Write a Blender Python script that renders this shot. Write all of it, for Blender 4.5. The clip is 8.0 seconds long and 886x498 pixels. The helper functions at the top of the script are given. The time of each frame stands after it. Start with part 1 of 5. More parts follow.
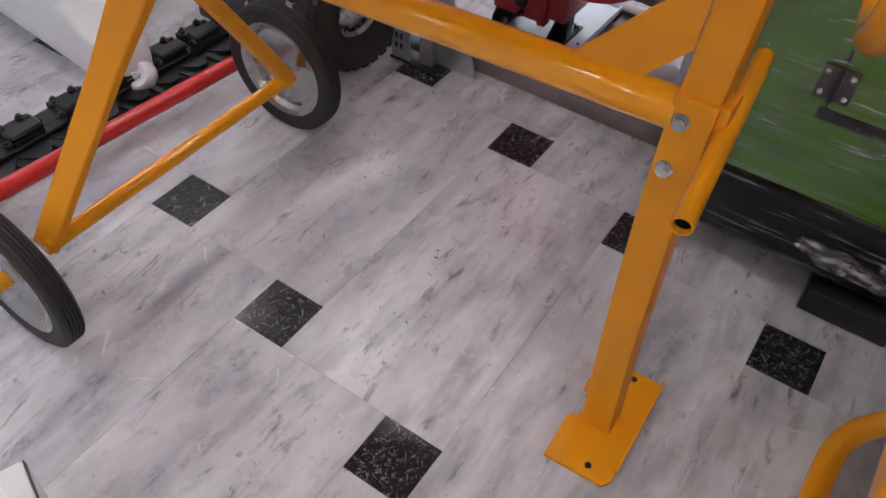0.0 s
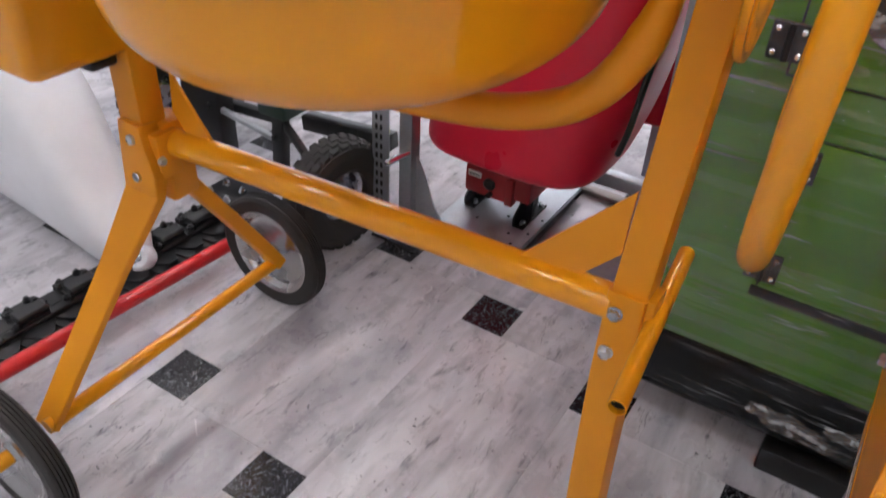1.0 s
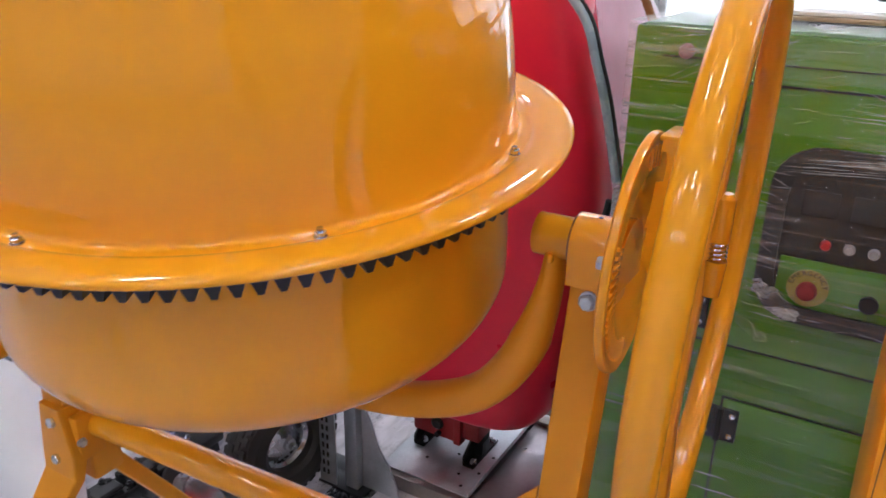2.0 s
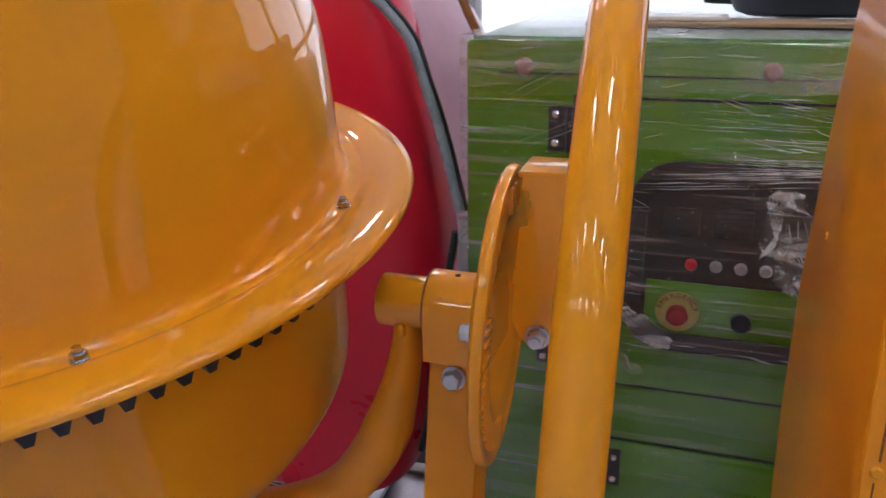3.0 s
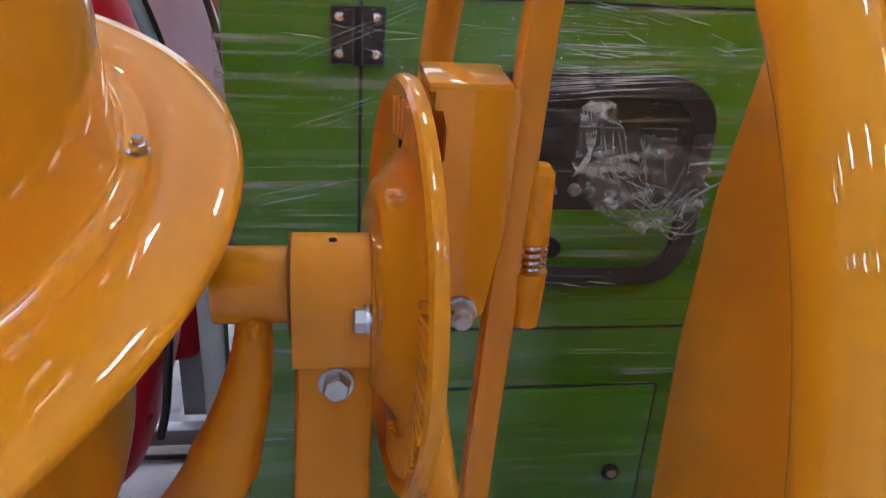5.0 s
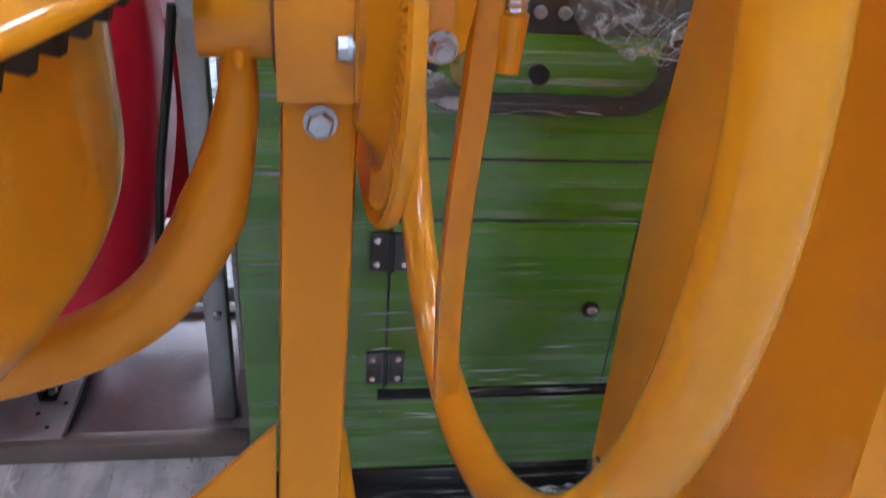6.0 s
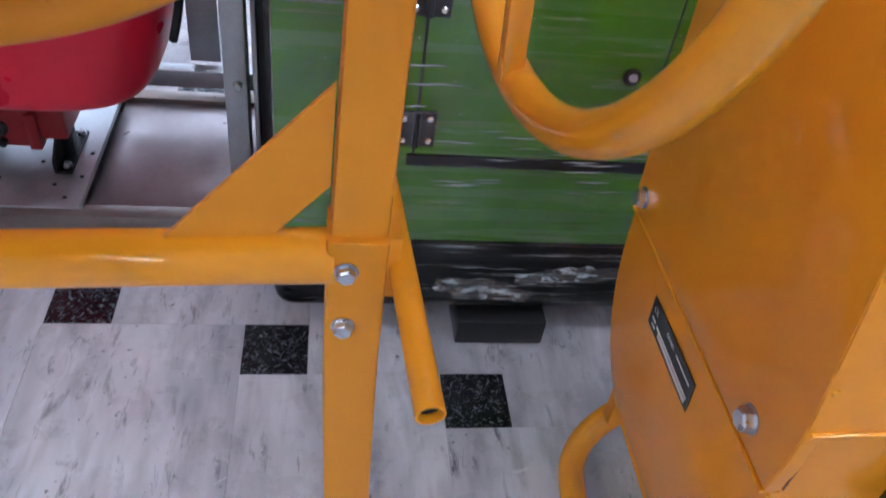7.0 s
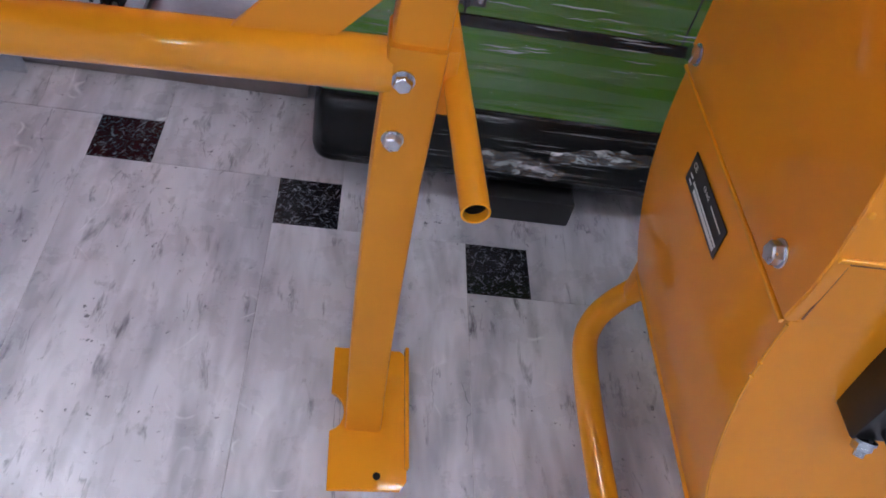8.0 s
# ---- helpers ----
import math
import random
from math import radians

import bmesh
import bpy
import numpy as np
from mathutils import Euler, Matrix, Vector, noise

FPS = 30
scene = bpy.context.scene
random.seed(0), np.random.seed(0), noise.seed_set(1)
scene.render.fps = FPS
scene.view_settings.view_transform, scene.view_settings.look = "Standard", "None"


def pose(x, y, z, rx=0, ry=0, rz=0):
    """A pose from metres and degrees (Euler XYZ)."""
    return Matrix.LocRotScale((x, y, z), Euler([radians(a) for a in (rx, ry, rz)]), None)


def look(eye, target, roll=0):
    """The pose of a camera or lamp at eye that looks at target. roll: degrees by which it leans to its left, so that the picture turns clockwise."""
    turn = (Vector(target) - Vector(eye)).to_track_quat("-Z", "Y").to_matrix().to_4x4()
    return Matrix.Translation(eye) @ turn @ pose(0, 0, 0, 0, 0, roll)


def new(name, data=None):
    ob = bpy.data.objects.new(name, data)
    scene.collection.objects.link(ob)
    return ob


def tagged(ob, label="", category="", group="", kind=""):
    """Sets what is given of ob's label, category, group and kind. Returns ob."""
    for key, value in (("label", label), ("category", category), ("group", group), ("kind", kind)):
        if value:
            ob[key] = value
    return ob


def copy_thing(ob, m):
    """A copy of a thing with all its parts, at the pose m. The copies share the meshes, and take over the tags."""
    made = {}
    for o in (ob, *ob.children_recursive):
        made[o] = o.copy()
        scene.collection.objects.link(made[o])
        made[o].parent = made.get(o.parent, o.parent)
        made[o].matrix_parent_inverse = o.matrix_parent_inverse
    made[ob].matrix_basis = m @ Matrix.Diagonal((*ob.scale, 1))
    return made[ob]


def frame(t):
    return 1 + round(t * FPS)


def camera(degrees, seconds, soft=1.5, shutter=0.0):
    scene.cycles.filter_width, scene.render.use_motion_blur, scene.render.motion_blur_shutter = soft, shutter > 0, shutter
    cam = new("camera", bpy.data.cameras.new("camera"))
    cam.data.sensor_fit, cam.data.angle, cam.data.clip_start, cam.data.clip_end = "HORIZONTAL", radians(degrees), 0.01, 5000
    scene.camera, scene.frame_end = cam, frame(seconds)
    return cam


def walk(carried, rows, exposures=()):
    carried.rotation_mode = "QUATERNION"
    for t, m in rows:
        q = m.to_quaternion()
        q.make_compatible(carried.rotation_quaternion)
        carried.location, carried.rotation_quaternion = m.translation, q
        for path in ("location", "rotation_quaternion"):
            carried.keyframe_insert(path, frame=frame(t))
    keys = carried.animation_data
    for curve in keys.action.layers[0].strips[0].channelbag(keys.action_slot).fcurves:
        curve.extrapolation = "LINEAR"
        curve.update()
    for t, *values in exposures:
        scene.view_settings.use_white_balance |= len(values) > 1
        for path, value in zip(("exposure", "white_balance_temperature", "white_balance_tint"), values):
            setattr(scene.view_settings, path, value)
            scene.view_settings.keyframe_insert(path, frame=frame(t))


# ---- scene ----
cam = camera(59.0, 8.0, shutter=0.25)
PATH = [
    (0, (0.619, -0.521, 1.003), (-0.09, 0.638, -0.465), 3.7),
    (0.5, (0.643, -0.543, 1.049), (-0.114, 0.717, -0.308), 3.9),
    (1, (0.665, -0.564, 1.112), (-0.166, 0.821, -0.068), 3.0),
    (1.5, (0.714, -0.542, 1.19), (-0.23, 0.975, 0.291), 1.5),
    (1.7, (0.721, -0.523, 1.217), (-0.245, 1.035, 0.416), 1.3),
    (2.8, (0.684, -0.359, 1.217), (-0.009, 1.375, 0.501), -0.7),
    (3, (0.662, -0.345, 1.2), (0.082, 1.436, 0.5), -0.9),
    (3.5, (0.571, -0.354, 1.19), (0.461, 1.517, 0.493), 1.3),
    (4, (0.508, -0.378, 1.195), (0.676, 1.481, 0.474), 0.8),
    (4.2, (0.502, -0.333, 1.182), (0.714, 1.516, 0.448), 1.4),
    (5.3, (0.515, -0.194, 1.141), (0.795, 1.573, 0.248), 3.8),
    (5.5, (0.519, -0.212, 1.13), (0.804, 1.545, 0.218), 3.9),
    (6, (0.513, -0.254, 1.076), (0.802, 1.419, 0.019), 5.2),
    (6.5, (0.484, -0.283, 1.007), (0.791, 1.302, -0.173), 6.6),
    (7, (0.472, -0.308, 0.952), (0.774, 1.154, -0.378), 9.1),
    (7.5, (0.465, -0.343, 0.917), (0.759, 1.027, -0.51), 12.0),
    (8, (0.452, -0.377, 0.907), (0.723, 0.943, -0.57), 14.8),
]
EXPOSURE = [(0, -0.21, 6350, 13), (1.0, -0.05, 6350, 14), (1.7, 0.10, 6100, 13), (2.8, -0.60, 5950, 18), (3.5, -0.52, 5900, 17), (4.2, -0.54, 5850, 18), (5.3, -0.40, 5500, 9), (6, -0.05, 5450, 9), (7, 0.15, 5350, 11), (8, -0.02, 5550, 16)]
walk(cam, [(t, look(eye, target, roll)) for t, eye, target, roll in PATH], EXPOSURE)

# ---- world and lamps ----
world = bpy.data.worlds.new("world")
scene.world = world
world.use_nodes = True
_n = world.node_tree.nodes
_sky = _n.new("ShaderNodeTexSky")
_sky.sky_type, _sky.sun_disc = "NISHITA", False
_sky.sun_elevation, _sky.sun_rotation = radians(45), radians(20)
world.node_tree.links.new(_sky.outputs["Color"], _n["Background"].inputs["Color"])
_n["Background"].inputs["Strength"].default_value = 0.12

# ---- materials ----


def material(name, color, rough=0.5, metal=0.0, var=0.15, scale=12.0, bump=0.0, bump_scale=60.0, coat=0.0, spec=0.5,
             wear=None, wear_amount=0.0, stretch=(1, 1, 1), rough_var=0.08, coat_rough=0.08):
    """Painted, metal or plastic surface with two scales of variation."""
    m = bpy.data.materials.new(name)
    m.use_nodes = True
    nt = m.node_tree
    b = nt.nodes["Principled BSDF"]
    tex = nt.nodes.new("ShaderNodeTexCoord")
    mp = nt.nodes.new("ShaderNodeMapping")
    mp.inputs["Scale"].default_value = stretch
    nt.links.new(tex.outputs["Object"], mp.inputs["Vector"])
    n1 = nt.nodes.new("ShaderNodeTexNoise")
    n1.inputs["Scale"].default_value, n1.inputs["Detail"].default_value = scale, 4
    n2 = nt.nodes.new("ShaderNodeTexNoise")
    n2.inputs["Scale"].default_value, n2.inputs["Detail"].default_value = scale * 9, 3
    for n in (n1, n2):
        nt.links.new(mp.outputs["Vector"], n.inputs["Vector"])
    mix = nt.nodes.new("ShaderNodeMath")
    mix.operation = "MULTIPLY_ADD"
    mix.inputs[1].default_value = 0.35
    nt.links.new(n2.outputs["Fac"], mix.inputs[0])
    nt.links.new(n1.outputs["Fac"], mix.inputs[2])
    ramp = nt.nodes.new("ShaderNodeMapRange")
    ramp.inputs["From Min"].default_value, ramp.inputs["From Max"].default_value = 0.35, 1.0
    ramp.inputs["To Min"].default_value, ramp.inputs["To Max"].default_value = 1 - var, 1 + var
    nt.links.new(mix.outputs[0], ramp.inputs["Value"])
    hsv = nt.nodes.new("ShaderNodeHueSaturation")
    hsv.inputs["Color"].default_value = (*color, 1)
    nt.links.new(ramp.outputs["Result"], hsv.inputs["Value"])
    out = hsv.outputs["Color"]
    if wear:
        wn = nt.nodes.new("ShaderNodeTexNoise")
        wn.inputs["Scale"].default_value, wn.inputs["Detail"].default_value = scale * 2.3, 8
        wn.inputs["Roughness"].default_value = 0.7
        nt.links.new(mp.outputs["Vector"], wn.inputs["Vector"])
        wr = nt.nodes.new("ShaderNodeMapRange")
        wr.inputs["From Min"].default_value, wr.inputs["From Max"].default_value = 0.7 - wear_amount, 0.78 - wear_amount
        nt.links.new(wn.outputs["Fac"], wr.inputs["Value"])
        mc = nt.nodes.new("ShaderNodeMix")
        mc.data_type = "RGBA"
        nt.links.new(wr.outputs["Result"], mc.inputs["Factor"])
        nt.links.new(out, mc.inputs["A"])
        mc.inputs["B"].default_value = (*wear, 1)
        out = mc.outputs["Result"]
    nt.links.new(out, b.inputs["Base Color"])
    rr = nt.nodes.new("ShaderNodeMapRange")
    rr.inputs["From Min"].default_value, rr.inputs["From Max"].default_value = 0.3, 0.75
    rr.inputs["To Min"].default_value, rr.inputs["To Max"].default_value = max(0.02, rough - rough_var), rough + rough_var
    nt.links.new(n1.outputs["Fac"], rr.inputs["Value"])
    nt.links.new(rr.outputs["Result"], b.inputs["Roughness"])
    b.inputs["Metallic"].default_value = metal
    b.inputs["Specular IOR Level"].default_value = spec
    b.inputs["Coat Weight"].default_value = coat
    b.inputs["Coat Roughness"].default_value = coat_rough
    if bump:
        bn = nt.nodes.new("ShaderNodeTexNoise")
        bn.inputs["Scale"].default_value, bn.inputs["Detail"].default_value = bump_scale, 3
        nt.links.new(mp.outputs["Vector"], bn.inputs["Vector"])
        bp = nt.nodes.new("ShaderNodeBump")
        bp.inputs["Strength"].default_value, bp.inputs["Distance"].default_value = bump, 0.002
        nt.links.new(bn.outputs["Fac"], bp.inputs["Height"])
        nt.links.new(bp.outputs["Normal"], b.inputs["Normal"])
    return m


def marble(name, light, dark, vein, vein_scale, stretch, rough):
    """Polished stone tile: cloudy ground, streaks along the tile and fine cracks, different on every tile."""
    m = bpy.data.materials.new(name)
    m.use_nodes = True
    nt = m.node_tree
    b = nt.nodes["Principled BSDF"]
    geo = nt.nodes.new("ShaderNodeNewGeometry")
    info = nt.nodes.new("ShaderNodeObjectInfo")
    add = nt.nodes.new("ShaderNodeMath")
    add.operation = "MULTIPLY_ADD"
    add.inputs[1].default_value = 37.0
    nt.links.new(info.outputs["Random"], add.inputs[0])
    isl = nt.nodes.new("ShaderNodeMath")
    isl.operation = "MULTIPLY"
    isl.inputs[1].default_value = 53.0
    nt.links.new(geo.outputs["Random Per Island"], isl.inputs[0])
    nt.links.new(isl.outputs[0], add.inputs[2])
    comb = nt.nodes.new("ShaderNodeCombineXYZ")
    nt.links.new(add.outputs[0], comb.inputs["Z"])
    nt.links.new(add.outputs[0], comb.inputs["X"])
    va = nt.nodes.new("ShaderNodeVectorMath")
    va.operation = "ADD"
    nt.links.new(geo.outputs["Position"], va.inputs[0])
    nt.links.new(comb.outputs[0], va.inputs[1])
    mp = nt.nodes.new("ShaderNodeMapping")
    mp.inputs["Scale"].default_value = stretch
    mp.inputs["Rotation"].default_value = (0, 0, radians(-8))
    nt.links.new(va.outputs[0], mp.inputs["Vector"])

    def noise_tex(scale, detail, rough_, src, distort=0.0):
        n = nt.nodes.new("ShaderNodeTexNoise")
        n.inputs["Scale"].default_value, n.inputs["Detail"].default_value = scale, detail
        n.inputs["Roughness"].default_value, n.inputs["Distortion"].default_value = rough_, distort
        nt.links.new(src, n.inputs["Vector"])
        return n.outputs["Fac"]

    def span(src, a, b_, c=0.0, d=1.0):
        r = nt.nodes.new("ShaderNodeMapRange")
        r.inputs["From Min"].default_value, r.inputs["From Max"].default_value = a, b_
        r.inputs["To Min"].default_value, r.inputs["To Max"].default_value = c, d
        nt.links.new(src, r.inputs["Value"])
        return r.outputs["Result"]

    def blend(fac, a, bcol):
        x = nt.nodes.new("ShaderNodeMix")
        x.data_type = "RGBA"
        nt.links.new(fac, x.inputs["Factor"])
        if isinstance(a, tuple):
            x.inputs["A"].default_value = (*a, 1)
        else:
            nt.links.new(a, x.inputs["A"])
        x.inputs["B"].default_value = (*bcol, 1)
        return x.outputs["Result"]

    cloud = span(noise_tex(vein_scale * 0.5, 4, 0.55, mp.outputs["Vector"], 0.3), 0.35, 0.7)
    col = blend(cloud, light, dark)
    streak = span(noise_tex(vein_scale * 2.2, 6, 0.6, mp.outputs["Vector"], 0.6), 0.62, 0.74, 0, 0.85)
    col = blend(streak, col, vein)

    def product(a, b_):
        x = nt.nodes.new("ShaderNodeMath")
        x.operation = "MULTIPLY"
        nt.links.new(a, x.inputs[0])
        nt.links.new(b_, x.inputs[1])
        return x.outputs[0]

    def hairline(src, width):
        x = nt.nodes.new("ShaderNodeMath")
        x.operation = "SUBTRACT"
        nt.links.new(src, x.inputs[0])
        x.inputs[1].default_value = 0.5
        y = nt.nodes.new("ShaderNodeMath")
        y.operation = "ABSOLUTE"
        nt.links.new(x.outputs[0], y.inputs[0])
        return span(y.outputs[0], 0.0, width, 1.0, 0.0)

    mp2 = nt.nodes.new("ShaderNodeMapping")
    mp2.inputs["Scale"].default_value = (13.0, 3.2, 1.0)
    mp2.inputs["Rotation"].default_value = (0, 0, radians(-9))
    nt.links.new(va.outputs[0], mp2.inputs["Vector"])
    band = span(noise_tex(1.6, 3, 0.55, mp2.outputs["Vector"], 0.2), 0.46, 0.70, 0, 0.62)
    col = blend(band, col, tuple(0.5 * (p + q) for p, q in zip(dark, vein)))
    # short dark dashes along the tile
    zone = span(noise_tex(5.0, 3, 0.6, va.outputs[0]), 0.46, 0.58)
    dash = span(noise_tex(3.0, 5, 0.68, mp2.outputs["Vector"], 0.3), 0.59, 0.72, 0, 0.85)
    col = blend(product(zone, dash), col, vein)
    speck = span(noise_tex(75, 3, 0.6, va.outputs[0]), 0.66, 0.72, 0, 0.85)
    col = blend(product(speck, zone), col, vein)
    # wandering hairlines, dark and pale
    zone2 = span(noise_tex(9.0, 3, 0.6, va.outputs[0]), 0.54, 0.62, 0, 0.6)
    col = blend(product(zone2, hairline(noise_tex(4.0, 5, 0.55, mp.outputs["Vector"], 0.4), 0.008)), col, vein)
    zone3 = span(noise_tex(7.0, 2, 0.5, mp.outputs["Vector"]), 0.58, 0.66, 0, 0.7)
    col = blend(product(zone3, hairline(noise_tex(5.0, 2, 0.5, va.outputs[0], 0.2), 0.006)), col, (0.82, 0.82, 0.82))
    dirt = span(noise_tex(3.0, 5, 0.6, geo.outputs["Position"]), 0.45, 0.75, 0.0, 0.35)
    col = blend(dirt, col, tuple(c * 0.72 for c in dark))
    nt.links.new(col, b.inputs["Base Color"])
    nt.links.new(span(noise_tex(14, 6, 0.65, geo.outputs["Position"]), 0.3, 0.75, rough - 0.08, rough + 0.16), b.inputs["Roughness"])
    bp = nt.nodes.new("ShaderNodeBump")
    bp.inputs["Strength"].default_value, bp.inputs["Distance"].default_value = 0.08, 0.002
    nt.links.new(noise_tex(9, 4, 0.6, geo.outputs["Position"]), bp.inputs["Height"])
    nt.links.new(bp.outputs["Normal"], b.inputs["Normal"])
    return m


def veined_black(name):
    """Dark polished stone with a mesh of pale hairlines."""
    m = bpy.data.materials.new(name)
    m.use_nodes = True
    nt = m.node_tree
    b = nt.nodes["Principled BSDF"]
    geo = nt.nodes.new("ShaderNodeNewGeometry")
    info = nt.nodes.new("ShaderNodeObjectInfo")
    comb = nt.nodes.new("ShaderNodeCombineXYZ")
    k = nt.nodes.new("ShaderNodeMath")
    k.operation = "MULTIPLY"
    k.inputs[1].default_value = 41.0
    nt.links.new(info.outputs["Random"], k.inputs[0])
    nt.links.new(k.outputs[0], comb.inputs["Z"])
    va = nt.nodes.new("ShaderNodeVectorMath")
    va.operation = "ADD"
    nt.links.new(geo.outputs["Position"], va.inputs[0])
    nt.links.new(comb.outputs[0], va.inputs[1])
    col = None
    for turn, across, along, amount in ((25, 150, 34, 0.6), (78, 170, 40, 0.55), (-38, 140, 36, 0.6), (-70, 210, 60, 0.45), (50, 220, 66, 0.45)):
        spin = nt.nodes.new("ShaderNodeMapping")
        spin.inputs["Rotation"].default_value = (0, 0, radians(turn))
        nt.links.new(va.outputs[0], spin.inputs["Vector"])
        mp = nt.nodes.new("ShaderNodeMapping")
        mp.inputs["Scale"].default_value = (across, along, 1)
        nt.links.new(spin.outputs[0], mp.inputs["Vector"])
        n = nt.nodes.new("ShaderNodeTexNoise")
        n.inputs["Scale"].default_value, n.inputs["Detail"].default_value, n.inputs["Distortion"].default_value = 1.6, 2, 0.25
        nt.links.new(mp.outputs["Vector"], n.inputs["Vector"])
        r = nt.nodes.new("ShaderNodeMapRange")
        r.inputs["From Min"].default_value, r.inputs["From Max"].default_value = 0.625, 0.71
        r.inputs["To Max"].default_value = amount
        nt.links.new(n.outputs["Fac"], r.inputs["Value"])
        x = nt.nodes.new("ShaderNodeMix")
        x.data_type = "RGBA"
        nt.links.new(r.outputs["Result"], x.inputs["Factor"])
        if col is None:
            x.inputs["A"].default_value = (0.013, 0.013, 0.018, 1)
        else:
            nt.links.new(col, x.inputs["A"])
        x.inputs["B"].default_value = (0.30, 0.30, 0.31, 1)
        col = x.outputs["Result"]
    nt.links.new(col, b.inputs["Base Color"])
    b.inputs["Roughness"].default_value = 0.16
    return m


def emitter(name, color, strength):
    m = bpy.data.materials.new(name)
    m.use_nodes = True
    b = m.node_tree.nodes["Principled BSDF"]
    b.inputs["Base Color"].default_value = (*color, 1)
    b.inputs["Emission Color"].default_value = (*color, 1)
    b.inputs["Emission Strength"].default_value = strength
    return m


def stretch_film(name, angle, scale, amount, haze=0.03, lines=34.0, thresh=0.6, clear_gloss=0.03):
    """Clear stretch film: mostly see-through, thinly glossy, wrinkle glints painted as white streaks."""
    m = bpy.data.materials.new(name)
    m.use_nodes = True
    nt = m.node_tree
    out = nt.nodes["Material Output"]
    b = nt.nodes["Principled BSDF"]
    b.inputs["Base Color"].default_value = (0.75, 0.77, 0.77, 1)
    b.inputs["Roughness"].default_value = 0.2
    geo = nt.nodes.new("ShaderNodeNewGeometry")
    mp = nt.nodes.new("ShaderNodeMapping")
    mp.inputs["Rotation"].default_value = (0, radians(angle), 0)
    mp.inputs["Scale"].default_value = (1.3, 1.0, lines)
    nt.links.new(geo.outputs["Position"], mp.inputs["Vector"])
    n = nt.nodes.new("ShaderNodeTexNoise")
    n.inputs["Scale"].default_value, n.inputs["Detail"].default_value = scale, 6
    n.inputs["Roughness"].default_value, n.inputs["Distortion"].default_value = 0.62, 0.9
    nt.links.new(mp.outputs["Vector"], n.inputs["Vector"])
    patch = nt.nodes.new("ShaderNodeTexNoise")
    patch.inputs["Scale"].default_value, patch.inputs["Detail"].default_value = 6.5, 4
    nt.links.new(geo.outputs["Position"], patch.inputs["Vector"])
    pr = nt.nodes.new("ShaderNodeMapRange")
    pr.inputs["From Min"].default_value, pr.inputs["From Max"].default_value = 0.40, 0.60
    nt.links.new(patch.outputs["Fac"], pr.inputs["Value"])
    r = nt.nodes.new("ShaderNodeMapRange")
    r.inputs["From Min"].default_value, r.inputs["From Max"].default_value = thresh, thresh + 0.1
    r.inputs["To Max"].default_value = amount
    nt.links.new(n.outputs["Fac"], r.inputs["Value"])
    mu = nt.nodes.new("ShaderNodeMath")
    mu.operation = "MULTIPLY_ADD"
    mu.inputs[2].default_value = haze
    nt.links.new(r.outputs["Result"], mu.inputs[0])
    nt.links.new(pr.outputs["Result"], mu.inputs[1])
    bp = nt.nodes.new("ShaderNodeBump")
    bp.inputs["Strength"].default_value, bp.inputs["Distance"].default_value = 1.0, 0.006
    nt.links.new(n.outputs["Fac"], bp.inputs["Height"])
    nt.links.new(bp.outputs["Normal"], b.inputs["Normal"])
    gl = nt.nodes.new("ShaderNodeBsdfGlossy")
    gl.inputs["Roughness"].default_value = 0.1
    nt.links.new(bp.outputs["Normal"], gl.inputs["Normal"])
    tr = nt.nodes.new("ShaderNodeBsdfTransparent")
    clear = nt.nodes.new("ShaderNodeMixShader")
    clear.inputs["Fac"].default_value = clear_gloss
    nt.links.new(tr.outputs[0], clear.inputs[1])
    nt.links.new(gl.outputs[0], clear.inputs[2])
    mx = nt.nodes.new("ShaderNodeMixShader")
    nt.links.new(mu.outputs[0], mx.inputs["Fac"])
    nt.links.new(clear.outputs[0], mx.inputs[1])
    nt.links.new(b.outputs[0], mx.inputs[2])
    nt.links.new(mx.outputs[0], out.inputs["Surface"])
    return m


ORANGE = material("orange_paint", (0.82, 0.328, 0.007), 0.36, var=0.03, scale=3, rough_var=0.03, coat=0.85, bump=0.006, bump_scale=60, coat_rough=0.03, spec=0.05)
ORANGE_SHEET = material("orange_sheet_paint", (0.80, 0.288, 0.006), 0.38, var=0.04, scale=3, rough_var=0.04, coat=0.5, bump=0.03, bump_scale=60, coat_rough=0.10, spec=0.1)
ORANGE_DULL = material("orange_paint_matt", (0.78, 0.30, 0.008), 0.45, var=0.05, scale=4, rough_var=0.04, coat=0.15, spec=0.25, bump=0.08, bump_scale=220)
GREEN = material("green_paint", (0.080, 0.235, 0.009), 0.28, var=0.12, scale=3, coat=0.6, bump=0.6, bump_scale=4.5, stretch=(0.35, 1, 9), coat_rough=0.1)
DARK_GREEN = material("dark_green_paint", (0.008, 0.032, 0.019), 0.35, var=0.2, scale=8)
BLACK = material("black_paint", (0.012, 0.012, 0.013), 0.4, var=0.3, scale=10, bump=0.08)
BLACK_STEEL = material("black_steel", (0.010, 0.0105, 0.012), 0.40, 0.15, var=0.35, scale=25, wear=(0.05, 0.05, 0.05), wear_amount=0.02)
RUBBER = material("rubber", (0.026, 0.0235, 0.022), 0.62, var=0.3, scale=20, bump=0.3, bump_scale=300, wear=(0.06, 0.055, 0.05), wear_amount=0.02)
SEAM_BROWN = material("seam_orange_gap", (0.22, 0.07, 0.004), 0.7, var=0.2)
SEAM = material("seam_shadow_gap", (0.008, 0.009, 0.008), 0.8, var=0.2)
CAST = material("black_cast_iron", (0.014, 0.012, 0.012), 0.55, var=0.3, scale=40, bump=0.4, bump_scale=200)
